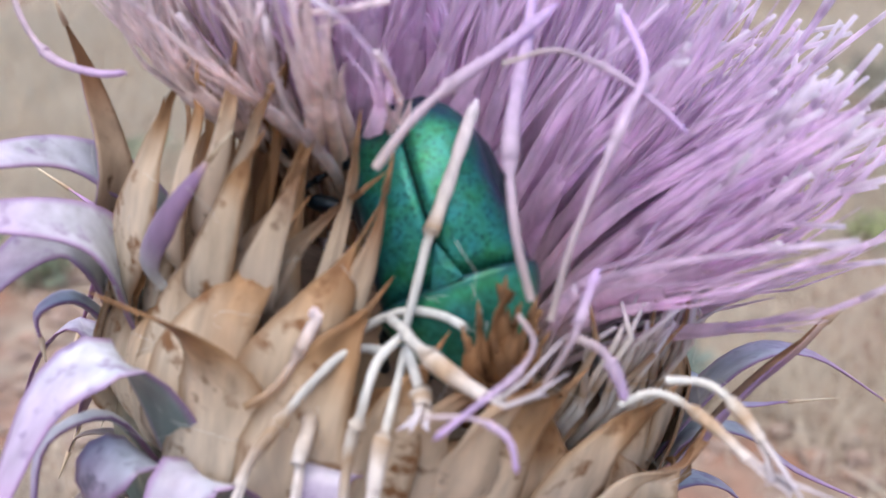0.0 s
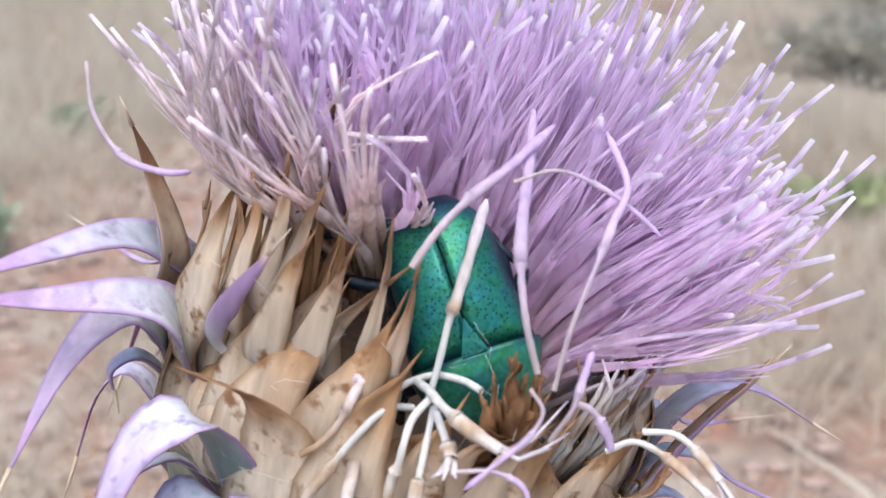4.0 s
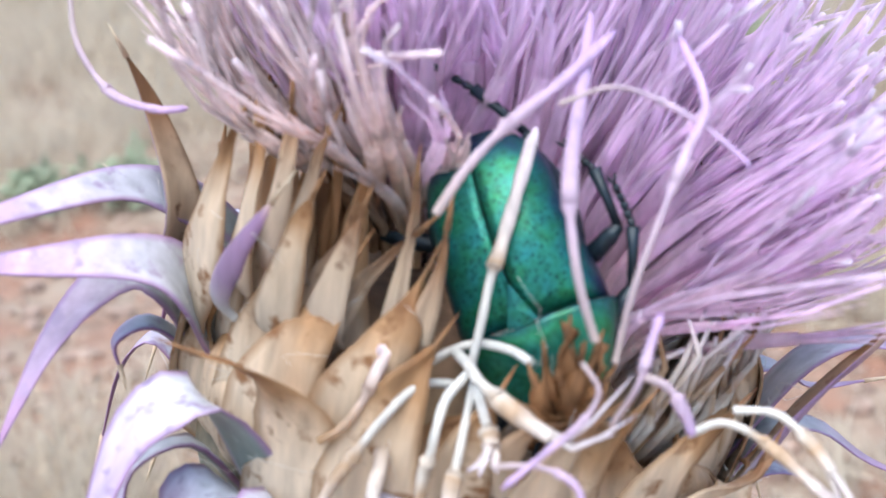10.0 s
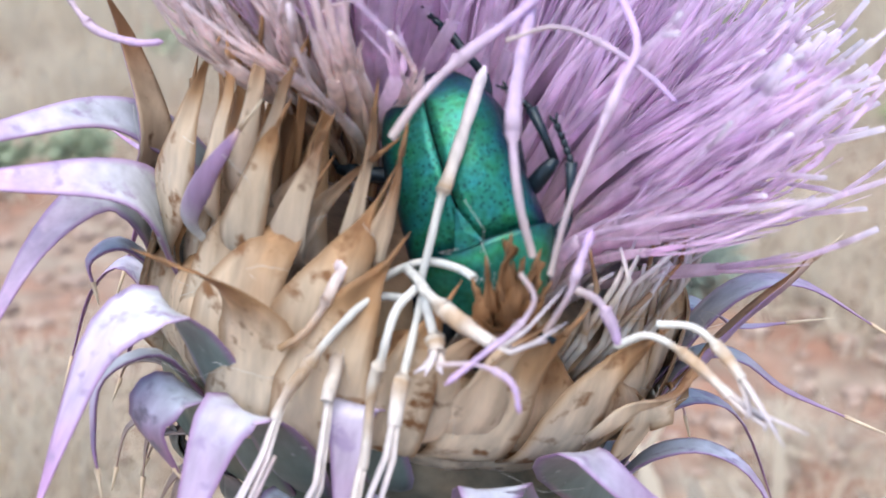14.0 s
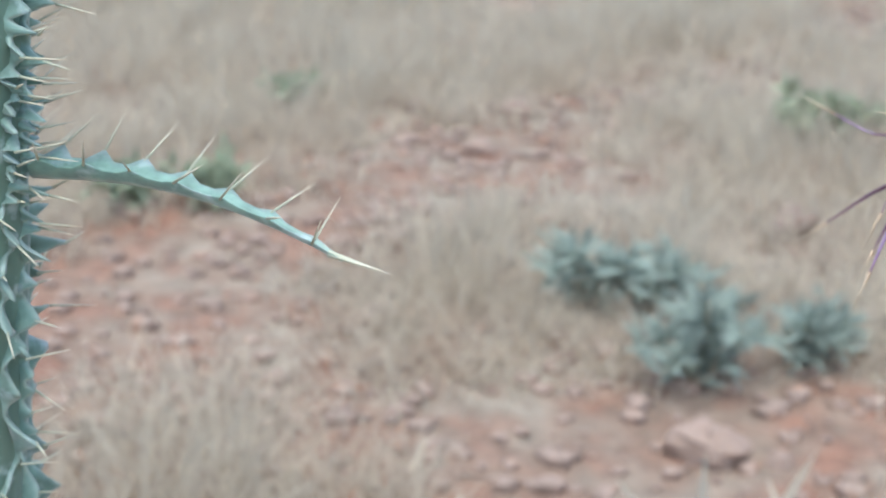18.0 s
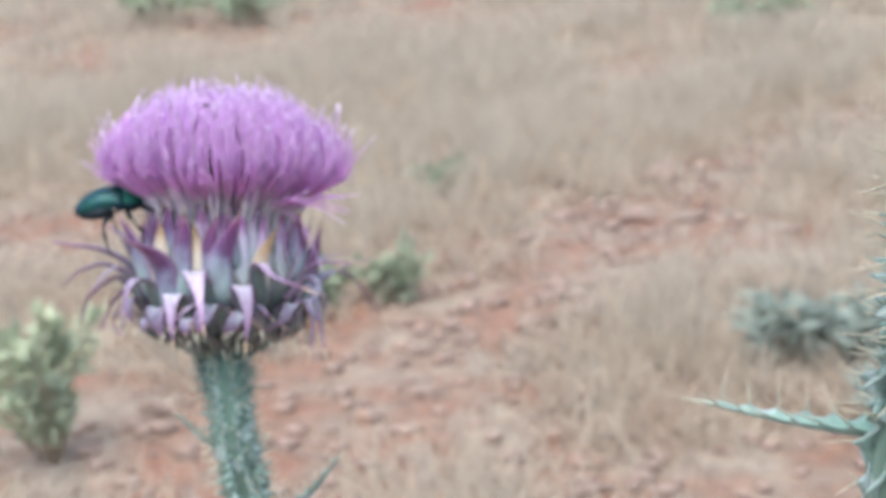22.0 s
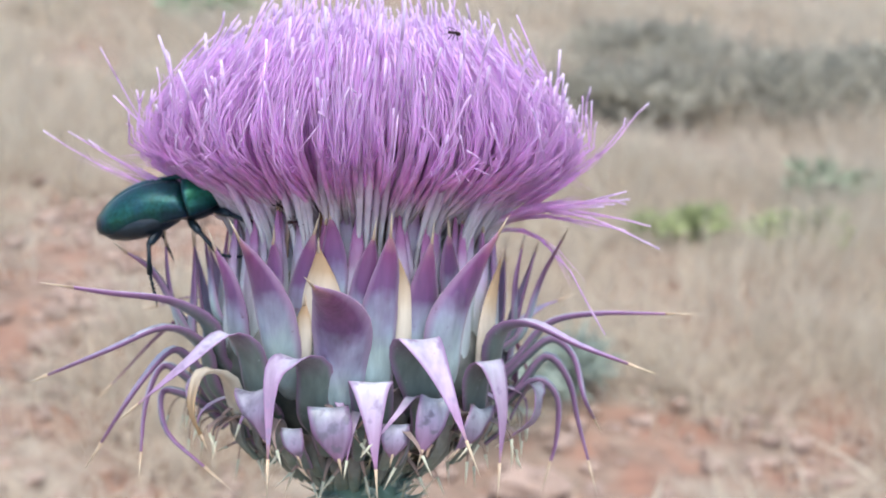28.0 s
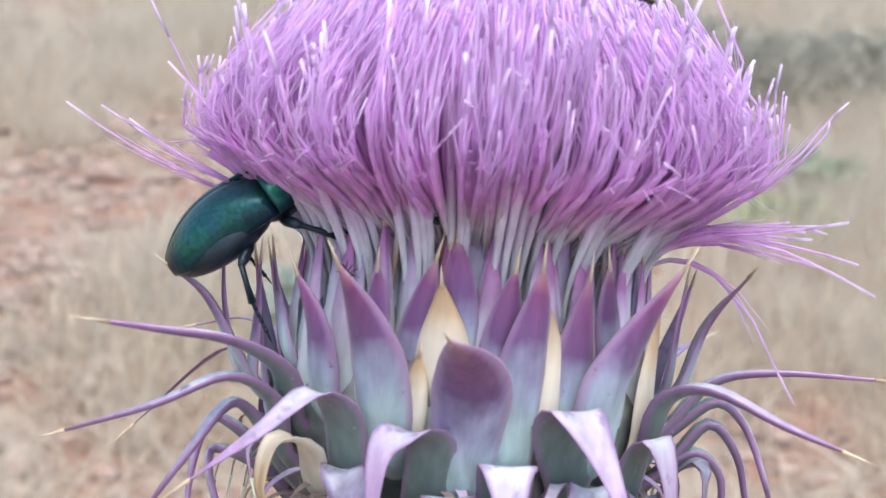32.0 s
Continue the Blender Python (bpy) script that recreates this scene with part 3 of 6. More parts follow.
def spiny_leaf(parent, base, tip, width, seed, sag=0.004, name="leaf", spine=0.005, m=M_WING):
    """A narrow folded leaf with spiny lobes from base to tip (in the parent's space)."""
    g = random.Random(seed)
    base, tip = Vector(base), Vector(tip)
    n = 22
    line = [base.lerp(tip, i / (n - 1)) - Vector((0, 0, sag * math.sin(math.pi * i / (n - 1)))) for i in range(n)]
    d = (tip - base).normalized()
    s = d.cross(Vector((0, 0, 1))).normalized()
    u = s.cross(d)
    rows, sp = [], Shape()
    for i, c in enumerate(line):
        t = i / (n - 1)
        hw = width * 0.5 * (1 - t) ** 0.7 * (1.25 if i % 3 == 1 else 0.7) + 0.0003
        rows.append(([c - s * hw + u * hw * 0.8, c - s * hw * 0.5 + u * hw * 0.3, c, c + s * hw * 0.5 + u * hw * 0.3, c + s * hw + u * hw * 0.8], u))
        if i % 3 == 1 and i < n - 2:
            for k in (0, 4):
                q = rows[-1][0][k]
                dd = ((-s if k == 0 else s) * g.uniform(0.3, 0.9) + u * g.uniform(0.4, 1.0) + d * g.uniform(0.1, 0.6)).normalized()
                sp.tube([q - dd * 0.0005, q + dd * spine * 0.5, q + dd * spine], [0.0002, 0.00014, 0.00003], 4)
    sp.tube([line[-2], tip + d * spine], [0.0005, 0.00004], 4)
    ob = part(name, Shape().strip(rows, 0.0009), m, parent)
    tagged(part("spines", sp, M_STEM_SPINE, ob), "pale spines on the leaf margin", kind="stuff")
    return ob


def fresh_head():
    """The head in full flower: curled and upright bracts under a lilac tuft."""
    m = frame_of(HEAD_FRESH, AXIS_FRESH, (-0.4450, -0.8965, -0.0010)) @ Matrix.Scale(1.0356, 4)
    head = thing("thistle_flower", m, "lilac thistle flower with purple spiny bracts on its stem", "flower")
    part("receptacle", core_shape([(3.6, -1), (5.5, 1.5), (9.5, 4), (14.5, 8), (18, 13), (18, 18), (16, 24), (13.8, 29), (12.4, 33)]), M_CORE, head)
    g = random.Random(3)
    F = -90.0
    # dark thin bracts under the head
    for i in range(54):
        r = g.uniform(8, 19)
        blade(head, M_BRACT_LOW, 2.2, hook(i * 360 / 54 + g.uniform(-5, 5), r, 0.5 + (r - 8) * 0.5, 3.2, g.uniform(4, 6.5), g.uniform(2, 4.5), g.uniform(-24, 24)), 2.6, thick=0.4, seed=i, point=M_STEM_SPINE)
    for i in range(46):
        blade(head, M_BRACT_LOW if i % 3 else FRESH, 1.4, hook(i * 360 / 46 + g.uniform(-4, 4), g.uniform(15.5, 18.4), g.uniform(5, 9), g.uniform(3.5, 5), g.uniform(4, 7), g.uniform(3, 7), g.uniform(-26, 26)), g.uniform(2.0, 3.8), thick=0.4, seed=300 + i, point=M_STEM_SPINE)
    # broad rings behind, silvery and curled right over
    for i in range(8):
        a = 106 + i * 21 + g.uniform(-2, 2)
        blade(head, FRESH, 2.0, hook(a, 15.8, 5.0, 6.2 + g.uniform(-0.6, 0.6), 6.2, 4.0 + g.uniform(-0.8, 1.2), g.uniform(-7, 7)), 9.0, belly=0.64, cup=0.02, seed=i, sharp=1.2)
    for i, a in enumerate((112, 134, 156, 178, 200, 222, 244)):
        blade(head, FRESH, 3.2, hook(a, 18.2, 8.0, 6.8, 5.4, 6.0 + g.uniform(-1, 1.5), g.uniform(-3, 3)), 8.6, belly=0.62, cup=0.02, seed=140 + i, sharp=1.0)
    # long bracts that fold outwards, and broad ones that hang with the silvery inside out
    blade(head, FRESH, 3.6, [(-62.4, 19.6, 15.3), (-56.1, 22.0, 19.8), (-55.8, 27.0, 22.6), (-60.3, 33.0, 23.4), (-58.2, 38.5, 24.4)], 6.5, belly=0.36, sharp=1.0, cup=0.45, thick=1.3, seed=60)
    blade(head, SILVER, 3.6, [(-64.0, 19.6, 11.8), (-58.5, 22.0, 17.0), (-56.8, 27.0, 19.4), (-59.1, 33.0, 17.0), (-74.8, 39.0, 12.5)], 4.4, belly=0.36, sharp=1.0, cup=0.45, thick=1.3, seed=61)
    blade(head, FRESH, 3.6, [(-36.5, 19.4, 11.7), (-35.3, 21.6, 17.1), (-37.8, 24.5, 19.3), (-43.4, 28.0, 15.9), (-55.0, 31.0, 10.4)], 7.4, belly=0.45, sharp=0.9, cup=0.2, seed=62)
    blade(head, SILVER, 3.6, [(-68.4, 19.4, 10.5), (-64.8, 22.5, 14.9), (-64.9, 25.0, 16.0), (-59.4, 30.0, 11.9), (-67.1, 33.0, 4.6)], 4.1, belly=0.36, sharp=1.0, cup=0.45, thick=1.3, seed=63)
    blade(head, SILVER, 3.6, [(-84.8, 19.3, 9.2), (-83.7, 22.6, 12.2), (-82.8, 25.0, 12.9), (-72.5, 27.0, 9.0), (-66.6, 28.0, 3.0)], 3.4, belly=0.36, sharp=1.0, cup=0.45, thick=1.3, seed=64)
    blade(head, SILVER, 3.6, [(-84.8, 19.2, 7.8), (-83.7, 22.5, 9.6), (-82.9, 24.8, 9.6), (-64.6, 25.0, 6.2), (-50.9, 22.0, 2.3)], 2.7, belly=0.36, sharp=1.0, cup=0.45, thick=1.3, seed=65)
    blade(head, FRESH, 3.6, [(57.7, 19.6, 13.5), (51.4, 22.0, 19.6), (49.9, 26.5, 21.3), (50.9, 33.0, 19.4), (59.6, 37.5, 17.0)], 5.9, belly=0.36, sharp=1.0, cup=0.45, thick=1.3, seed=66)
    blade(head, FRESH, 3.6, [(81.3, 20.9, 15.4), (80.1, 24.5, 20.0), (78.0, 30.4, 21.7), (74.6, 40.0, 22.4)], 3.4, belly=0.36, sharp=1.0, cup=0.45, thick=1.3, seed=67)
    blade(head, SILVER, 3.6, [(81.3, 21.1, 11.4), (80.1, 24.4, 15.8), (79.1, 27.3, 13.1), (78.6, 28.7, 8.2), (78.0, 30.5, 2.3)], 3.4, belly=0.36, sharp=1.0, cup=0.45, thick=1.3, seed=68)
    blade(head, SILVER, 3.6, [(81.1, 21.6, 15.4), (79.9, 25.0, 18.1), (78.9, 27.9, 16.0), (69.0, 30.0, 11.9), (77.8, 31.0, 8.1)], 2.7, belly=0.36, sharp=1.0, cup=0.45, thick=1.3, seed=69)
    blade(head, SILVER, 3.6, [(81.5, 20.4, 10.6), (80.4, 23.5, 12.7), (79.6, 26.0, 10.6), (79.5, 26.1, 5.4), (79.8, 25.3, 1.7)], 3.2, belly=0.36, sharp=1.0, cup=0.45, thick=1.3, seed=70)
    blade(head, FRESH, 3.4, [(-14.5, 19.0, 10.3), (-12.6, 21.4, 15.9), (-18.6, 23.6, 17.0), (-21.5, 25.2, 14.6), (-20.5, 26.5, 5.4)], 7.5, belly=0.56, sharp=0.9, cup=0.08, seed=80)
    blade(head, FRESH, 3.4, [(25.7, 19.0, 12.3), (17.7, 21.2, 17.9), (18.5, 23.6, 19.5), (21.9, 26.5, 15.5), (25.4, 30.0, 8.6)], 8.9, belly=0.56, sharp=0.9, cup=0.08, seed=81)
    blade(head, FRESH, 3.4, [(49.8, 19.0, 9.3), (43.3, 21.2, 14.9), (42.8, 23.4, 16.5), (44.8, 24.6, 11.4), (43.5, 25.0, 4.2)], 7.6, belly=0.56, sharp=0.9, cup=0.08, seed=82)
    blade(head, FRESH, 3.4, [(6.8, 18.6, 9.6), (5.4, 20.8, 13.6), (4.7, 22.6, 14.4), (5.4, 23.8, 10.6), (6.8, 23.6, 4.3)], 8.5, belly=0.56, sharp=0.9, cup=0.08, seed=83)
    blade(head, SILVER, 1.4, [(-38.5, 18.4, 8.3), (-35.6, 20.6, 11.7), (-32.5, 22.2, 12.5), (-27.1, 23.4, 10.5), (-25.1, 22.6, 6.8)], 6.2, belly=0.72, sharp=1.7, cup=0.04, seed=84)
    blade(head, SILVER, 1.4, [(-9.0, 18.0, 7.3), (-8.3, 20.4, 10.5), (-7.5, 22.0, 11.4), (-5.2, 23.0, 8.7), (-3.5, 22.0, 5.2)], 7.7, belly=0.72, sharp=1.7, cup=0.04, seed=85)
    blade(head, SILVER, 1.4, [(35.0, 18.4, 8.6), (28.7, 20.6, 11.7), (25.1, 22.2, 12.4), (21.7, 23.2, 9.5), (20.2, 22.6, 6.3)], 6.4, belly=0.72, sharp=1.7, cup=0.04, seed=86)
    blade(head, SILVER, 1.4, [(16.9, 18.0, 6.2), (14.3, 20.2, 8.8), (12.9, 21.8, 9.6), (12.1, 22.6, 7.8), (12.0, 21.6, 5.8)], 5.5, belly=0.72, sharp=1.7, cup=0.04, seed=87)
    blade(head, SILVER, 1.4, [(63.6, 18.2, 6.8), (49.6, 20.4, 9.8), (43.0, 22.0, 10.7), (37.1, 22.6, 8.3), (33.2, 21.6, 6.0)], 4.9, belly=0.72, sharp=1.7, cup=0.04, seed=88)
    blade(head, SILVER, 1.4, [(81.8, 19.5, 6.6), (81.0, 21.8, 11.0), (69.5, 24.0, 12.4), (63.0, 24.6, 9.2), (52.6, 22.6, 6.6)], 4.2, belly=0.72, sharp=1.7, cup=0.04, seed=89)
    blade(head, SILVER, 1.4, [(-22.0, 17.4, 5.5), (-20.2, 20.0, 8.0), (-19.3, 21.4, 8.6), (-17.3, 22.0, 6.8), (-16.7, 21.0, 5.2)], 4.1, belly=0.72, sharp=1.7, cup=0.04, seed=90)
    blade(head, M_BRACT_TAN, 1.5, [(-50.6, 18.8, 9.4), (-45.0, 21.4, 13.6), (-48.7, 24.0, 14.2), (-47.6, 25.6, 10.5), (-46.9, 24.0, 6.5)], 5.5, belly=0.5, cup=0.2, crumple=0.6, label="curled brown dead bract", seed=13)
    for i in range(11):
        a = 116 + i * 12.4 + g.uniform(-3, 3)
        up = i % 3 == 0
        blade(head, FRESH, 4.2, [(a, 19.8, 10), (a + 1, 22.5, 16), (a + 3, 29, 20 if up else 17), (a + 5, g.uniform(34, 40), g.uniform(18, 25) if up else g.uniform(5, 13))], 6.2, belly=0.38, cup=0.14, seed=20 + i)
    # upright fleshy bracts, purple above, and dry ones between them
    blade(head, UPRIGHT, 2.2, [(-25.3, 19.6, 14.3), (-27.3, 21.6, 21.6), (-30.6, 23.0, 26.7), (-33.2, 25.0, 30.8)], 8.6, belly=0.5, sharp=1.3, cup=0.5, thick=1.1, seed=30)
    blade(head, UPRIGHT, 2.2, [(-48.3, 19.2, 17.3), (-48.1, 20.6, 24.1), (-53.8, 21.5, 29.2)], 6.4, belly=0.5, sharp=1.3, cup=0.5, thick=1.1, seed=31)
    blade(head, UPRIGHT, 2.2, [(-4.7, 19.8, 12.3), (-4.3, 22.4, 19.7), (-6.2, 26.0, 23.6), (-8.8, 30.5, 26.2)], 10.9, tone=0.2, belly=0.5, sharp=1.6, cup=0.55, thick=1.2, seed=32)
    blade(head, UPRIGHT, 2.2, [(7.3, 19.6, 13.7), (7.4, 20.8, 22.3), (9.6, 21.0, 28.1), (9.7, 21.4, 31.9)], 6.9, belly=0.5, sharp=1.3, cup=0.5, thick=1.1, seed=33)
    blade(head, UPRIGHT, 2.2, [(31.9, 19.8, 14.3), (30.4, 21.6, 21.1), (36.1, 23.0, 27.1), (40.6, 25.0, 32.4)], 8.7, belly=0.5, sharp=1.3, cup=0.5, thick=1.1, seed=34)
    blade(head, UPRIGHT, 2.2, [(1.1, 18.6, 18.7), (3.2, 19.2, 26.6), (5.3, 18.4, 31.4)], 6.2, belly=0.5, sharp=1.4, cup=0.45, thick=0.9, seed=35)
    blade(head, UPRIGHT, 2.2, [(25.1, 18.8, 17.5), (23.9, 19.6, 24.8), (26.9, 18.8, 31.1)], 8.0, belly=0.5, sharp=1.4, cup=0.45, thick=0.9, seed=36)
    blade(head, UPRIGHT, 1.8, [(-84.1, 21.4, 17.1), (-84.1, 21.3, 23.5), (-84.1, 21.2, 29.1)], 5.5, belly=0.5, sharp=1.4, cup=0.45, thick=0.9, seed=37)
    blade(head, UPRIGHT, 1.8, [(-35.0, 18.2, 21.7), (-32.9, 18.6, 27.1), (-34.1, 18.0, 30.3)], 4.8, belly=0.5, sharp=1.4, cup=0.45, thick=0.9, seed=38)
    blade(head, UPRIGHT, 1.8, [(-23.2, 18.4, 19.5), (-19.5, 18.8, 26.8), (-16.4, 18.0, 31.8)], 5.8, belly=0.5, sharp=1.4, cup=0.45, thick=0.9, seed=39)
    blade(head, UPRIGHT, 1.8, [(-8.8, 17.8, 22.4), (-9.7, 18.0, 29.5), (-11.8, 17.0, 33.6)], 5.4, belly=0.5, sharp=1.4, cup=0.45, thick=0.9, seed=40)
    blade(head, UPRIGHT, 1.8, [(40.9, 18.2, 21.2), (35.9, 18.6, 28.0), (35.7, 18.0, 31.9)], 5.3, belly=0.5, sharp=1.4, cup=0.45, thick=0.9, seed=41)
    blade(head, UPRIGHT, 1.8, [(81.6, 20.0, 18.9), (74.4, 20.5, 25.6), (77.2, 21.0, 30.3)], 3.0, belly=0.5, sharp=1.4, cup=0.45, thick=0.9, seed=42)
    blade(head, UPRIGHT, 1.8, [(81.1, 21.5, 19.0), (80.4, 23.5, 25.6), (67.3, 27.0, 31.6)], 4.8, belly=0.5, sharp=1.4, cup=0.45, thick=0.9, seed=43)
    blade(head, UPRIGHT, 1.8, [(-83.8, 22.1, 17.8), (-82.4, 26.2, 24.8), (-81.1, 29.9, 27.8)], 5.2, belly=0.5, sharp=1.4, cup=0.45, thick=0.9, seed=44)
    blade(head, UPRIGHT, 1.8, [(-83.5, 23.0, 18.5), (-83.0, 24.4, 24.2), (-82.9, 24.8, 29.1)], 2.5, belly=0.5, sharp=1.4, cup=0.45, thick=0.9, seed=45)
    blade(head, UPRIGHT, 1.8, [(-71.9, 18.8, 20.5), (-84.8, 19.4, 25.7), (-84.6, 20.0, 29.7)], 3.9, belly=0.5, sharp=1.4, cup=0.45, thick=0.9, seed=46)
    blade(head, M_BRACT_TAN, 1.2, [(-12.3, 18.9, 19.8), (-12.7, 19.4, 25.0), (-14.7, 18.4, 29.7)], 7.9, belly=0.5, sharp=1.6, cup=0.3, label="dry tan bract", seed=90)
    blade(head, M_BRACT_TAN, 1.2, [(15.2, 18.9, 17.5), (15.1, 19.4, 24.1), (12.6, 18.6, 29.8)], 5.8, belly=0.5, sharp=1.6, cup=0.3, label="dry tan bract", seed=91)
    blade(head, M_BRACT_TAN, 1.2, [(57.1, 18.9, 14.1), (57.4, 19.4, 21.7), (70.3, 18.8, 28.7)], 7.3, belly=0.5, sharp=1.6, cup=0.3, label="dry tan bract", seed=92)
    blade(head, M_BRACT_TAN, 1.2, [(-19.5, 19.2, 15.8), (-18.5, 19.6, 20.4), (-18.2, 19.2, 23.6)], 4.1, belly=0.5, sharp=1.6, cup=0.3, label="dry tan bract", seed=93)
    for i in range(12):
        a = 98 + i * 14.6 + g.uniform(-3, 3)
        blade(head, UPRIGHT, 2.4, [(a, 19.8, 12), (a, 21.2, 20), (a + g.uniform(-6, 6), g.uniform(21, 24), 29 + g.uniform(-2, 2))], 8.0, belly=0.48, sharp=1.25, cup=0.5, thick=1.0, seed=235 + i)
    # a ring behind them
    for i in range(22):
        a = -84 + i * 16.4 + g.uniform(-3, 3)
        blade(head, M_BRACT_PALE, 2.0, [(a, 17.6, 16), (a, 17.9, 23), (a + g.uniform(-3, 3), 17.0, 33.0 + g.uniform(-1.6, 1.6))], 6.6, belly=0.55, sharp=1.4, cup=0.45, thick=0.7, seed=260 + i)
    # inner rings, slender, pale with magenta tips
    for i in range(32):
        a = i * 11.25 + g.uniform(-3, 3)
        blade(head, M_BRACT_PALE, 1.8, [(a, 17.2, 19), (a, 16.8, 26), (a + g.uniform(-2, 2), 16.4, 35.0 + g.uniform(-1.4, 1.4))], 5.4, belly=0.5, sharp=1.3, cup=0.4, seed=100 + i)
    for i in range(32):
        a = i * 11.25 + 6 + g.uniform(-3, 3)
        blade(head, M_BRACT_PALE, 1.6, [(a, 15.6, 22), (a, 15.0, 29), (a + g.uniform(-2, 2), 15.8, 36.6 + g.uniform(-1, 1))], 5.0, belly=0.55, sharp=1.4, cup=0.4, seed=130 + i)
    # florets: the outer ones one by one, the dense middle as one
    inner = Shape()
    n = 2000
    for i in range(n):
        u = (i + 0.5) / n
        r0 = 13.0 * math.sqrt(u)
        az = i * 2.399963 + g.uniform(-0.15, 0.15)
        f = r0 / 13.0
        o, s, up = Vector((math.cos(az), math.sin(az), 0)), Vector((-math.sin(az), math.cos(az), 0)), Vector((0, 0, 1))
        tr = 21.9 * f ** 0.85 + g.gauss(0, 1.2)
        tz = 49.6 + 6.2 * (1 - f ** 2.4) + g.gauss(0, 1.6)
        out = tr + 15.0 * f ** 1.5
        low = 39.2 + 6 * (1 - f)
        if f > 0.72 and g.random() < 0.22:
            tz, tr = g.uniform(40.5, 48.5), g.uniform(25.5, 29.5)
            out, low = tr + 3, 38.4
        p0 = o * r0 + up * 29
        p1 = o * (r0 + 0.4 * f) + up * (34.6 + 7 * (1 - f))
        lock = 1.5 * math.sin(az * 21 + 0.5 * r0)
        p2 = o * out + up * (low + g.gauss(0, 0.8)) + s * (lock * 1.2 + g.gauss(0, 0.5))
        c = (p0, p1, p2, o * tr + up * tz + s * (lock * 0.7 + g.gauss(0, 1.0)))
        rr = g.uniform(0.2, 0.32)
        if u > 0.925:
            part("floret", floret_shape(i, *c, r=rr, style=(0.3, 4.5)), M_FLORET, head)
        else:
            floret_shape(i, *c, r=rr, style=(0.3, 4.0), sh=inner, lobes=3)
    tagged(part("inner_florets", inner, M_FLORET, head), "dense tuft of lilac florets", kind="stuff")
    # pale tubes that fill the neck, and browned ones between them
    for i in range(90):
        az = i * 2 * math.pi / 90 + g.uniform(-0.05, 0.05)
        az += 0.035 * math.sin(az * 15)
        o = Vector((math.cos(az), math.sin(az), 0))
        k = 14.8 + 0.7 * math.sin(az * 15)
        part("floret", floret_shape(900 + i, o * (k + 0.6) + Vector((0, 0, 25)), o * k + Vector((0, 0, 33.5)), o * (k + 9) + Vector((0, 0, 38.6)), o * g.uniform(22, 27) + Vector((0, 0, g.uniform(44, 52))), r=0.45), M_TUBE, head)
    for i in range(26):
        a = i * 360 / 26 + g.uniform(-5, 5)
        k = g.uniform(15.0, 16.2)
        part("floret", Shape().tube([polar(a, k, 28) * MM, polar(a, k - 0.3, 33) * MM, polar(a + g.uniform(-4, 4), k + 2.5, g.uniform(36, 41)) * MM], [0.25 * MM, 0.36 * MM, 0.1 * MM], 6), M_TUFT if i % 3 == 0 else M_FLORET_DRY, head, "browned floret in the neck of the tuft")
    # a bundle that hangs out low, and strays
    for i in range(9):
        a = radians(F + 66 + 3.2 * i)
        o, s = Vector((math.cos(a), math.sin(a), 0)), Vector((-math.sin(a), math.cos(a), 0))
        part("floret", floret_shape(700 + i, o * 15 + Vector((0, 0, 27)), o * 17 + Vector((0, 0, 35.5)), o * 24 + Vector((0, 0, 35 + g.uniform(-1, 1))), o * g.uniform(29, 33) + s * g.uniform(-2, 2) + Vector((0, 0, 34.0 + g.uniform(-1.5, 2.5))), r=0.32), M_FLORET, head)
    for i, (az, r1, z1, r2, z2) in enumerate([(-83, 25, 37, 30.5, 48), (-86, 27, 36, 33, 40), (-90, 27, 34, 37, 40), (-80, 26, 36, 31, 39), (92, 29, 36, 35, 47), (80, 27, 37, 33, 45), (74, 25, 33, 29, 24), (-70, 24, 38, 29, 44)]):
        o = Vector((math.cos(radians(F + az)), math.sin(radians(F + az)), 0))
        part("floret", floret_shape(760 + i, o * 14 + Vector((0, 0, 27)), o * 17 + Vector((0, 0, 35)), o * r1 + Vector((0, 0, z1)), o * r2 + Vector((0, 0, z2)), r=0.28), M_FLORET, head)
    return head


HEAD_FRESH, AXIS_FRESH = Vector((0.0027, -0.0204, 0.4638)), Vector((0.1052, 0.1871, 1.0005))
fresh_head()


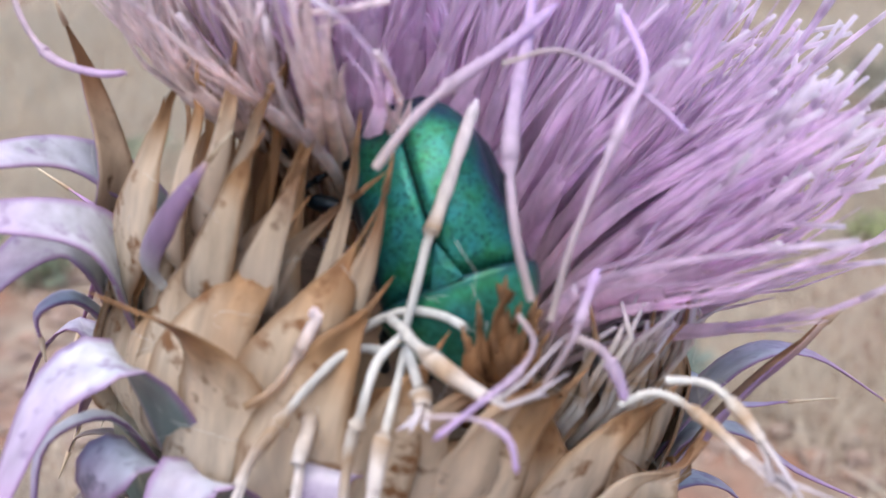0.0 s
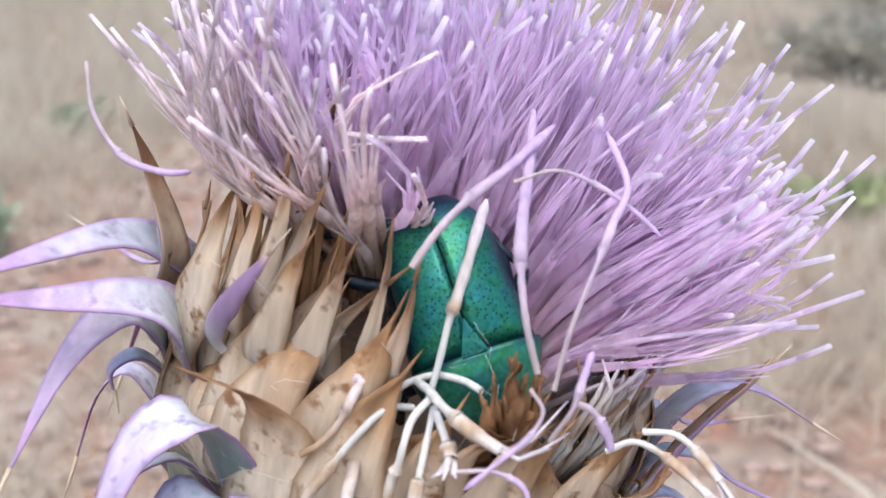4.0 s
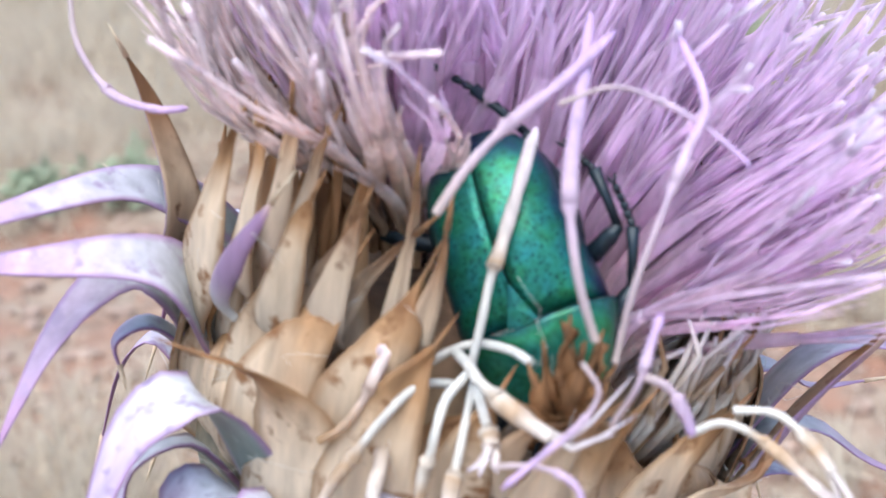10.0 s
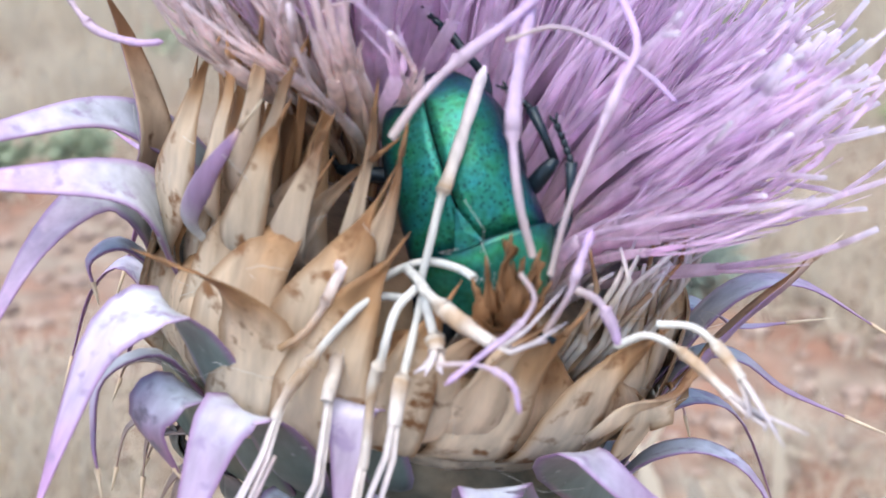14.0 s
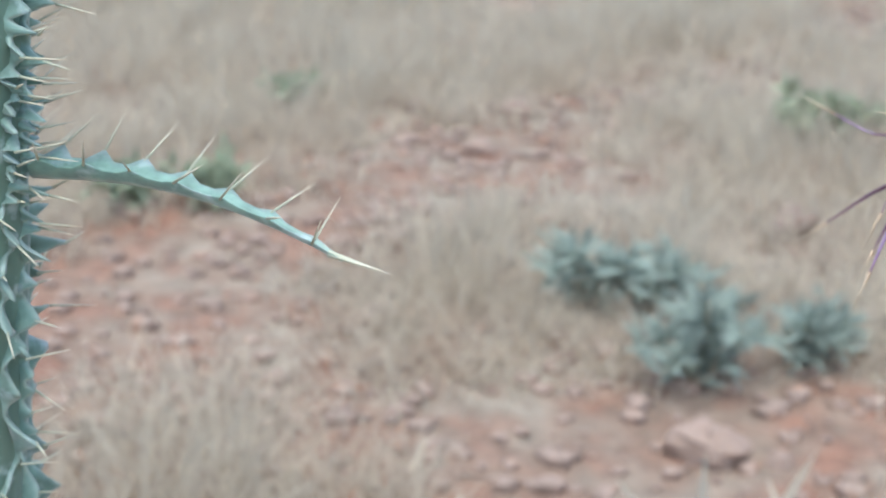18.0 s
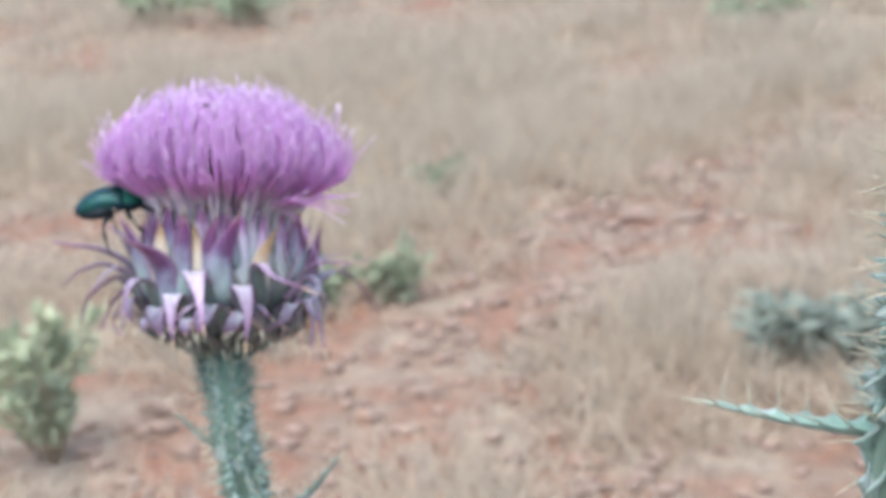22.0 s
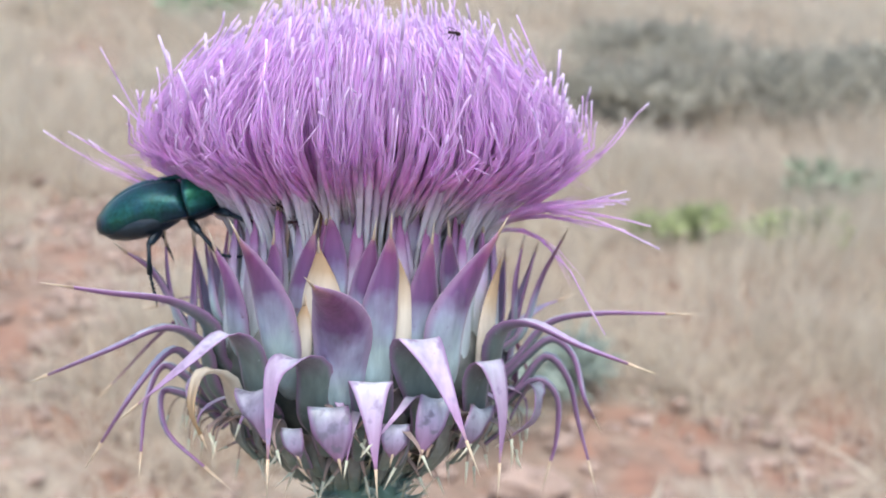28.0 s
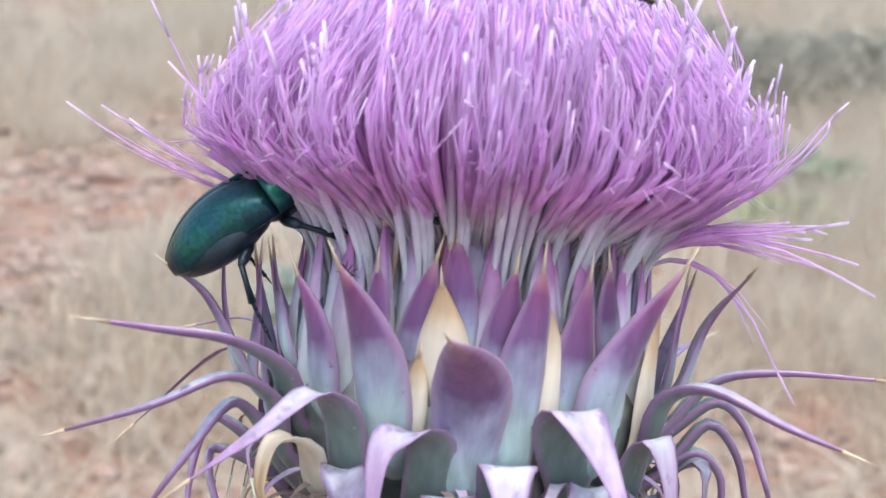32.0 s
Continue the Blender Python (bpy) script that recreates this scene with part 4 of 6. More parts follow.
def dry_head():
    """The half-withered head: tan papery bracts, lilac florets behind and to the side."""
    m = frame_of(HEAD_DRY, AXIS_DRY, (0, -1, 0)) @ Matrix.Diagonal((1.32, 1.32, 1.15, 1))
    head = thing("thistle_flower", m, "half-withered thistle flower with tan papery bracts and lilac florets", "flower")
    g = random.Random(11)
    F = -90.0
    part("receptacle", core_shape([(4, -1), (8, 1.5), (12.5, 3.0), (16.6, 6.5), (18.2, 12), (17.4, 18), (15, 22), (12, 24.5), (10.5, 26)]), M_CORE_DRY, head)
    for i in range(44):
        r = g.uniform(8, 17)
        blade(head, M_BRACT_LOW, 1.6, hook(i * 360 / 44 + g.uniform(-5, 5), r, (r - 8) * 0.4, 3.0, g.uniform(3, 5), g.uniform(3, 6), g.uniform(-14, 14)), 3.4, thick=0.4, seed=i)
    # short bracts rolled right under, behind
    for i in range(9):
        a = 72 + i * 22 + g.uniform(-3, 3)
        blade(head, FRESH, 1.6, hook(a, 15.6, 4.0, 6.5, 6.0, 7 + g.uniform(-1, 1.5), g.uniform(-5, 5)), 9.6, belly=0.5, sharp=1.5, cup=0.05, seed=i)
    # broad bracts folded over, silvery lilac inside, and slender ones that stand off
    blade(head, FRESH, 4.5, [(-37.9, 19.2, 13.5), (-43.6, 21.4, 18.5), (-49.0, 24.0, 21.4), (-51.8, 27.0, 18.4), (-51.0, 29.0, 11.7), (-49.1, 31.0, 4.8)], 9.5, belly=0.5, sharp=0.95, cup=0.08, root=0.5, seed=500)
    blade(head, SILVER, 1.2, [(-30.9, 17.5, 8.4), (-38.7, 20.0, 13.3), (-44.2, 23.0, 15.4), (-45.7, 24.5, 13.0), (-40.1, 23.0, 9.1)], 7.2, belly=0.7, sharp=1.6, cup=0.05, seed=501)
    blade(head, FRESH, 4.0, [(-22.4, 18.5, 10.0), (-27.4, 21.0, 14.4), (-32.8, 23.5, 16.2), (-32.5, 26.0, 10.0), (-31.9, 28.0, 1.2)], 8.9, belly=0.5, sharp=0.95, cup=0.08, root=0.5, seed=502)
    blade(head, FRESH, 4.0, [(-4.9, 18.8, 12.3), (-11.8, 21.0, 17.4), (-14.6, 22.5, 19.4), (-12.4, 24.0, 14.2), (-10.2, 24.5, 7.1)], 6.6, belly=0.5, sharp=0.95, cup=0.08, root=0.5, seed=503)
    blade(head, FRESH, 3.5, [(39.3, 18.6, 5.6), (16.9, 21.0, 12.1), (10.8, 22.5, 14.7), (14.2, 24.0, 10.3), (18.3, 24.5, 2.6)], 8.9, belly=0.5, sharp=0.95, cup=0.08, root=0.5, seed=504)
    blade(head, FRESH, 4.5, [(55.9, 20.9, 9.1), (27.0, 21.5, 15.9), (24.2, 24.0, 18.8), (31.8, 27.0, 16.4), (51.4, 29.5, 11.4)], 7.4, belly=0.5, sharp=0.95, cup=0.08, root=0.5, seed=505)
    blade(head, SILVER, 1.0, [(53.8, 24.9, 3.6), (54.3, 23.9, 6.4), (54.5, 23.7, 7.3), (53.7, 25.1, 4.4), (53.2, 26.1, 2.5)], 11.4, belly=0.7, sharp=1.6, cup=0.05, seed=506)
    blade(head, SILVER, 1.2, [(4.4, 17.5, 5.3), (-0.2, 20.5, 10.7), (-3.1, 22.0, 12.2), (-3.8, 23.0, 8.8), (-6.7, 22.5, 5.2)], 6.8, belly=0.7, sharp=1.6, cup=0.05, seed=507)
    blade(head, FRESH, 4.5, [(-84.7, 18.4, 19.5), (-76.0, 22.0, 24.7), (-74.3, 25.0, 25.1), (-68.6, 29.0, 21.2), (-61.9, 33.0, 13.5)], 8.5, turn=30, belly=0.4, sharp=1.0, cup=0.2, thick=0.7, seed=508)
    blade(head, FRESH, 5.0, [(-72.5, 18.6, 21.4), (-67.1, 22.0, 26.4), (-66.0, 25.5, 28.0), (-66.5, 32.0, 27.4), (-67.8, 38.0, 26.6)], 9.3, turn=30, belly=0.4, sharp=1.0, cup=0.2, thick=0.7, seed=509)
    blade(head, FRESH, 5.0, [(-88.7, 18.6, 27.9), (-83.5, 22.0, 30.3), (-78.6, 26.0, 31.1), (-70.2, 33.0, 29.8), (-65.2, 39.0, 28.5)], 7.0, turn=30, belly=0.4, sharp=1.0, cup=0.2, thick=0.7, seed=510)
    blade(head, FRESH, 1.2, [(-81.7, 18.0, 17.1), (-76.9, 22.0, 20.8), (-73.4, 24.5, 20.0), (-71.2, 24.0, 17.8)], 4.2, belly=0.4, sharp=1.0, cup=0.2, thick=0.7, seed=511)
    blade(head, FRESH, 2.0, [(-52.3, 18.0, 12.1), (-56.0, 21.5, 15.7), (-57.3, 25.0, 13.7), (-53.1, 26.0, 10.0), (-50.0, 26.0, 7.2)], 2.0, belly=0.4, sharp=1.0, cup=0.2, thick=0.7, seed=512)
    blade(head, SILVER, 1.0, [(-11.8, 16.8, 4.6), (-19.1, 19.5, 8.7), (-21.9, 21.0, 9.4), (-20.7, 21.5, 6.6), (-16.3, 20.5, 4.2)], 5.9, belly=0.7, sharp=1.6, cup=0.05, seed=513)
    blade(head, SILVER, 1.0, [(41.7, 17.0, 0.2), (17.9, 19.6, 6.0), (11.7, 21.0, 7.3), (10.3, 21.6, 4.8), (11.6, 20.6, 2.6)], 6.1, belly=0.7, sharp=1.6, cup=0.05, seed=514)
    for i in range(5):
        a = -104 - i * 18 + g.uniform(-3, 3)
        tall = 21 if i % 2 else 15
        blade(head, FRESH, 4.6, [(a, 16.4, 10), (a, 18.6, tall - 3), (a + 2, 22, tall), (a + 4, 24, tall - 3), (a + 6, 24.5, tall - 10)], 7.0, belly=0.4, cup=0.12, seed=40 + i)
    for i, (a, up) in enumerate(((62, 0), (72, 1), (84, 0), (96, 1), (110, 0), (126, 1), (142, 0), (158, 1), (174, 0), (190, 1), (206, 0), (222, 1))):
        tall = 22 if up else 15
        blade(head, FRESH, 4.6, [(a, 19.6, 9), (a + 1, 21.8, tall - 2), (a + 3, 25.5, tall), (a + 4, 30, tall - 2), (a + 5, 36, tall - g.uniform(1, 6) if up else 4)], 6.2, belly=0.38, cup=0.14, seed=20 + i)
    # papery bracts round the side and back, and a low ring behind the front ones
    for k, (r0, z0, step, wide, tall) in enumerate([(19.9, 14.5, 16, 14.0, 26), (19.4, 15.5, 14.5, 12.0, 30), (18.8, 17, 13, 10, 33), (17.8, 19, 14, 9.6, 35), (16.6, 21, 14, 8.4, 36.5)]):
        a = (60.0 if k else -86.0) + 4 * k
        while a < 118:
            side = a > 58
            top = tall + (1.5 - 0.4 * k if side else -1.0) + g.uniform(-2.4, 1.8)
            lean = g.uniform(-3, 10)
            r = r0 if side else r0 - 1.2
            brown = k >= 4 or g.random() < 0.1 * k
            blade(head, M_BRACT_BROWN if brown else M_BRACT_DRY, 2.2, [(a, r, z0), (a, r + 1.1, z0 + (top - z0) * 0.45), (a + lean * 0.5, r + 0.6 - 0.3 * k, z0 + (top - z0) * 0.75), (a + lean, r + g.uniform(-1.2, 1.6) * side - 0.4 * k, top)], wide * g.uniform(0.85, 1.15),
                  belly=0.5, sharp=g.uniform(0.75, 1.0), cup=0.22, thick=0.35, crumple=1.1, twist=g.uniform(-18, 18), seed=int(a) + 400 * k, point=M_TUFT)
            a += step * g.uniform(0.8, 1.15)
    # the front: broad cream plates with brown, drawn-out tips, one over the other
    blade(head, M_BRACT_DRY, 2.0, [(-36.8, 20.6, 13.7), (-33.9, 21.6, 19.3), (-34.8, 22.4, 23.0), (-38.6, 24.6, 25.6), (-43.6, 27.0, 26.7)], 9.9, belly=0.5, sharp=1.1, cup=0.28, thick=0.35, crumple=0.4, label="dry bract bent outwards", point=M_TUFT, seed=400)
    blade(head, M_BRACT_DRY, 2.0, [(-20.0, 20.8, 14.8), (-19.7, 21.8, 22.2), (-17.4, 21.8, 27.3), (-14.4, 21.2, 30.7)], 11.0, belly=0.42, sharp=0.8, cup=0.06, thick=0.3, crumple=0.9, point=M_TUFT, seed=401)
    blade(head, M_BRACT_DRY, 2.0, [(-44.0, 20.0, 16.3), (-38.7, 20.9, 24.5), (-34.2, 20.6, 29.5), (-32.9, 18.6, 33.4)], 11.0, belly=0.42, sharp=0.8, cup=0.06, thick=0.3, crumple=0.9, point=M_TUFT, seed=402)
    blade(head, M_BRACT_DRY, 2.0, [(-26.2, 20.0, 19.0), (-23.3, 21.2, 26.6), (-20.7, 21.0, 30.7), (-19.4, 19.4, 34.2)], 9.6, belly=0.42, sharp=0.8, cup=0.06, thick=0.3, crumple=0.9, point=M_TUFT, seed=403)
    blade(head, M_BRACT_BROWN, 2.0, [(-19.1, 19.4, 25.1), (-17.7, 20.6, 31.0), (-17.1, 20.4, 34.7), (-17.7, 19.8, 38.0)], 3.4, belly=0.4, sharp=0.7, cup=0.15, thick=0.25, crumple=1.2, point=M_TUFT, seed=404)
    blade(head, M_BRACT_BROWN, 2.0, [(-23.7, 18.6, 26.0), (-23.3, 19.6, 33.3), (-24.0, 19.2, 37.2), (-25.1, 18.8, 39.7)], 2.1, belly=0.4, sharp=0.7, cup=0.15, thick=0.25, crumple=1.2, point=M_TUFT, seed=405)
    blade(head, M_BRACT_BROWN, 2.0, [(-37.8, 18.6, 24.0), (-32.1, 19.4, 30.3), (-26.7, 19.4, 34.0), (-21.8, 19.0, 36.7)], 3.4, belly=0.4, sharp=0.7, cup=0.15, thick=0.25, crumple=1.2, point=M_TUFT, seed=406)
    blade(head, M_BRACT_BROWN, 2.0, [(-42.0, 18.4, 25.1), (-38.2, 19.0, 30.7), (-36.7, 18.6, 33.8), (-37.0, 18.0, 36.3)], 5.0, belly=0.4, sharp=0.7, cup=0.15, thick=0.25, crumple=1.2, point=M_TUFT, seed=407)
    blade(head, M_BRACT_DRY, 2.0, [(-78.9, 19.0, 14.6), (-76.8, 19.6, 23.1), (-79.9, 19.2, 29.0), (-88.8, 19.0, 34.5)], 7.1, turn=40, belly=0.42, sharp=0.8, cup=0.06, thick=0.3, crumple=0.9, point=M_TUFT, seed=408)
    blade(head, M_BRACT_DRY, 2.0, [(-66.2, 18.4, 21.0), (-61.5, 19.0, 30.3), (-64.4, 18.6, 34.8), (-78.3, 18.0, 37.7)], 4.5, belly=0.42, sharp=0.8, cup=0.06, thick=0.3, crumple=0.9, point=M_TUFT, seed=409)
    blade(head, M_BRACT_DRY, 2.0, [(-59.2, 18.2, 24.1), (-53.9, 18.8, 31.8), (-54.9, 18.4, 35.6), (-57.7, 17.6, 39.5)], 3.5, belly=0.4, sharp=0.7, cup=0.15, thick=0.25, crumple=1.2, point=M_TUFT, seed=410)
    blade(head, M_BRACT_BROWN, 2.0, [(-51.2, 17.8, 25.3), (-48.3, 18.4, 33.1), (-48.1, 18.0, 37.8), (-52.8, 17.4, 43.5)], 2.9, belly=0.4, sharp=0.7, cup=0.15, thick=0.25, crumple=1.2, point=M_TUFT, seed=411)
    blade(head, M_BRACT_DRY, 2.0, [(-53.0, 19.6, 17.3), (-48.6, 20.2, 24.8), (-46.7, 19.6, 30.8), (-46.5, 18.4, 35.8)], 8.0, belly=0.42, sharp=0.8, cup=0.06, thick=0.3, crumple=0.9, point=M_TUFT, seed=412)
    blade(head, M_TUFT, 2.0, [(-42.5, 16.8, 28.3), (-43.2, 17.2, 35.3), (-46.7, 17.0, 41.7), (-49.2, 17.0, 48.0)], 1.2, belly=0.4, sharp=0.7, cup=0.15, thick=0.25, crumple=1.2, point=M_TUFT, seed=414)
    blade(head, M_TUFT, 2.0, [(-42.1, 16.8, 26.5), (-44.1, 17.2, 32.1), (-45.9, 17.0, 36.3), (-51.9, 16.6, 39.0)], 1.7, belly=0.4, sharp=0.7, cup=0.15, thick=0.25, crumple=1.2, point=M_TUFT, seed=415)
    blade(head, M_BRACT_DRY, 1.6, [(-71.9, 20.3, 22.8), (-61.9, 21.6, 30.5), (-61.9, 21.4, 34.2), (-61.0, 21.2, 37.0), (-58.8, 21.0, 39.8)], 8.0, belly=0.34, sharp=0.6, twist=-12, cup=0.12, thick=0.3, crumple=0.8, point=M_TUFT, seed=700)
    blade(head, M_BRACT_DRY, 1.6, [(-56.2, 20.0, 28.2), (-52.5, 21.0, 34.4), (-52.4, 21.0, 37.9), (-56.2, 20.6, 40.1)], 5.6, belly=0.3, sharp=0.7, twist=22, cup=0.12, thick=0.3, crumple=0.8, point=M_TUFT, seed=701)
    blade(head, M_BRACT_BROWN, 1.6, [(-49.4, 19.8, 30.7), (-46.3, 20.8, 36.6), (-46.9, 20.8, 40.0), (-49.1, 20.4, 42.6)], 4.0, belly=0.3, sharp=0.7, twist=-25, cup=0.12, thick=0.3, crumple=0.8, point=M_TUFT, seed=702)
    blade(head, M_BRACT_BROWN, 1.6, [(-44.1, 19.8, 31.1), (-41.2, 20.8, 36.2), (-40.1, 20.8, 39.7), (-39.7, 20.4, 41.5)], 4.6, belly=0.3, sharp=0.7, twist=20, cup=0.12, thick=0.3, crumple=0.8, point=M_TUFT, seed=703)
    blade(head, M_BRACT_DRY, 1.6, [(-43.8, 20.4, 26.8), (-40.8, 21.4, 32.5), (-39.6, 21.4, 35.7), (-38.7, 21.2, 37.5)], 5.8, belly=0.3, sharp=0.75, twist=-18, cup=0.12, thick=0.3, crumple=0.8, point=M_TUFT, seed=704)
    blade(head, M_BRACT_BROWN, 1.6, [(-34.5, 20.2, 28.3), (-31.9, 21.2, 33.4), (-30.9, 21.2, 36.1), (-30.3, 21.0, 37.7)], 4.4, belly=0.3, sharp=0.75, twist=15, cup=0.12, thick=0.3, crumple=0.8, point=M_TUFT, seed=705)
    blade(head, (M_SPEAR, M_SPEAR), 2.0, [(-54.7, 21.6, 27.2), (-49.2, 22.6, 31.3), (-44.8, 22.8, 34.7), (-43.0, 22.4, 36.7)], 3.1, belly=0.45, sharp=0.9, cup=0.3, label="bract still purple along its edge", seed=417)
    blade(head, (M_SPEAR, M_BRACT_BROWN), 2.0, [(-87.7, 20.6, 23.1), (-79.1, 21.4, 30.7), (-85.7, 23.8, 36.4), (-84.1, 26.3, 40.8)], 6.4, turn=55, belly=0.35, sharp=0.9, cup=0.3, label="tall half-dried purple bract", seed=418)
    blade(head, M_BRACT_DRY, 2.0, [(7.1, 20.6, 16.8), (9.0, 21.8, 22.2), (13.6, 22.0, 25.6), (18.4, 21.6, 27.9)], 10.4, belly=0.42, sharp=0.8, cup=0.06, thick=0.3, crumple=0.9, point=M_TUFT, seed=419)
    blade(head, M_BRACT_DRY, 2.0, [(23.7, 20.8, 16.8), (25.7, 22.0, 22.3), (31.7, 22.2, 25.3), (42.3, 21.8, 27.5)], 9.7, belly=0.42, sharp=0.8, cup=0.06, thick=0.3, crumple=0.9, point=M_TUFT, seed=420)
    blade(head, M_BRACT_DRY, 2.0, [(46.8, 20.8, 14.6), (45.1, 22.0, 19.6), (65.4, 22.1, 19.5), (64.7, 23.1, 23.6)], 7.9, belly=0.42, sharp=0.8, cup=0.06, thick=0.3, crumple=0.9, point=M_TUFT, seed=421)
    blade(head, M_BRACT_BROWN, 2.0, [(31.2, 21.6, 18.4), (34.4, 23.0, 21.4), (42.1, 24.0, 22.7), (45.5, 24.0, 24.7)], 2.6, belly=0.45, sharp=0.9, cup=0.4, crumple=1.0, label="long brown curled bract", point=M_TUFT, seed=423)
    blade(head, M_TUFT, 0.8, [(4.6, 20.8, 25.2), (1.0, 23.2, 28.7), (-1.2, 23.0, 30.5)], 4.2, crumple=1.4, belly=0.4, sharp=0.7, thick=0.3, twist=-35, label="ragged brown bract tip", point=M_TUFT, seed=80)
    blade(head, M_TUFT, 0.8, [(5.3, 20.8, 25.2), (1.6, 23.2, 29.5), (-0.5, 23.3, 32.3)], 3.5, crumple=1.4, belly=0.4, sharp=0.7, thick=0.3, twist=2, label="ragged brown bract tip", point=M_TUFT, seed=81)
    blade(head, M_TUFT, 0.8, [(6.0, 20.8, 25.3), (3.1, 23.2, 30.5), (1.7, 23.6, 34.3)], 4.8, crumple=1.4, belly=0.4, sharp=0.7, thick=0.3, twist=-31, label="ragged brown bract tip", point=M_TUFT, seed=82)
    blade(head, M_TUFT, 0.8, [(6.6, 20.8, 25.3), (4.7, 23.2, 29.7), (4.1, 23.9, 33.0)], 4.6, crumple=1.4, belly=0.4, sharp=0.7, thick=0.3, twist=6, label="ragged brown bract tip", point=M_TUFT, seed=83)
    blade(head, M_TUFT, 0.8, [(7.3, 20.8, 25.3), (6.0, 23.2, 30.1), (6.9, 23.0, 33.3)], 4.2, crumple=1.4, belly=0.4, sharp=0.7, thick=0.3, twist=-27, label="ragged brown bract tip", point=M_TUFT, seed=84)
    blade(head, M_TUFT, 0.8, [(8.0, 20.8, 25.3), (7.6, 23.2, 29.1), (9.3, 23.3, 31.3)], 4.6, crumple=1.4, belly=0.4, sharp=0.7, thick=0.3, twist=10, label="ragged brown bract tip", point=M_TUFT, seed=85)
    blade(head, M_TUFT, 0.8, [(8.7, 20.8, 25.4), (6.5, 23.2, 28.7), (6.3, 23.6, 30.7)], 5.3, crumple=1.4, belly=0.4, sharp=0.7, thick=0.3, twist=-23, label="ragged brown bract tip", point=M_TUFT, seed=86)
    blade(head, M_TUFT, 0.8, [(9.4, 20.8, 25.4), (4.6, 23.2, 28.8), (1.9, 23.9, 31.0)], 5.9, crumple=1.4, belly=0.4, sharp=0.7, thick=0.3, twist=14, label="ragged brown bract tip", point=M_TUFT, seed=87)
    blade(head, M_TUFT, 0.8, [(10.1, 20.8, 25.4), (2.4, 23.2, 27.7), (-2.1, 23.0, 28.4)], 4.2, crumple=1.4, belly=0.4, sharp=0.7, thick=0.3, twist=-19, label="ragged brown bract tip", point=M_TUFT, seed=88)
    blade(head, M_TUFT, 0.8, [(10.8, 20.8, 25.4), (5.7, 23.2, 29.6), (3.6, 23.3, 32.3)], 4.2, crumple=1.4, belly=0.4, sharp=0.7, thick=0.3, twist=18, label="ragged brown bract tip", point=M_TUFT, seed=89)
    blade(head, M_TUFT, 0.8, [(11.5, 20.8, 25.5), (8.0, 23.2, 29.5), (7.2, 23.6, 32.2)], 3.5, crumple=1.4, belly=0.4, sharp=0.7, thick=0.3, twist=-15, label="ragged brown bract tip", point=M_TUFT, seed=90)
    blade(head, M_BRACT_BROWN, 1.2, [(-2.0, 21.4, 18.2), (-2.3, 23.0, 23.7), (0.5, 23.2, 26.4), (5.5, 22.6, 27.3)], 5.1, belly=0.4, sharp=0.7, cup=0.15, thick=0.25, crumple=1.2, point=M_TUFT, seed=422)
    blade(head, M_BRACT_DRY, 1.6, [(-6.9, 21.4, 16.9), (-7.4, 23.0, 23.6), (-6.0, 23.0, 26.9), (-4.2, 22.4, 29.0)], 6.8, belly=0.42, sharp=0.8, cup=0.06, thick=0.3, crumple=0.9, point=M_TUFT, seed=424)
    blade(head, M_BRACT_BROWN, 1.2, [(5.5, 21.4, 18.7), (5.1, 23.0, 24.2), (7.8, 23.2, 27.0), (12.1, 22.6, 28.4)], 5.8, belly=0.4, sharp=0.7, cup=0.15, thick=0.25, crumple=1.2, point=M_TUFT, seed=425)
    blade(head, (M_SPEAR, M_BRACT_BROWN), 2.4, [(58, 21.6, 18), (61, 24.0, 25.4), (65, 26.2, 30), (68, 28.4, 34)], 7.0, belly=0.45, sharp=0.9, cup=0.3, crumple=0.6, seed=95, label="half-dried bract standing off")
    blade(head, FRESH, 3.6, [(74, 19.6, 17), (79, 24, 26.4), (82, 29, 28.8), (84, 37, 26)], 9.0, belly=0.4, cup=0.15, seed=96)
    # tall drawn-out plates between the outer ones and the florets
    for i in range(10):
        a = -80 + i * 5.0 + g.uniform(-1.5, 1.5)
        z = g.uniform(37, 42) - 4 * smooth01((a + 38) / 14)
        blade(head, M_BRACT_BROWN if i % 3 == 1 else M_BRACT_DRY, 1.6, [(a, 16.6, 19), (a, 17.6 - 0.1 * (i % 3), 27), (a - 2, 17.0 - 0.4 * (i % 3), 33), (a + g.uniform(-6, 4), 16.6 + g.uniform(-1.5, 1.2), z)], g.uniform(6, 9.5), belly=0.48, sharp=0.75, crumple=1.0, cup=0.3, thick=0.3, seed=200 + i, twist=g.uniform(-25, 25), point=M_TUFT)
    hair = Shape()
    for i in range(70):
        a, r, z = g.uniform(-75, 60), g.uniform(19.5, 22.6), g.uniform(15, 34)
        p = polar(-90 + a, r, z)
        q = p + Vector((g.gauss(0, 2), g.gauss(0, 1.2), g.gauss(0, 2)))
        mid = (p + q) * 0.5 + Vector((g.gauss(0, 0.5), -0.6, g.gauss(0, 0.5)))
        hair.tube([p * MM, mid * MM, q * MM], [0.016 * MM] * 3, 4)
    tagged(part("wool", hair, M_HAIR, head), "fine white hairs over the dry bracts", kind="stuff")
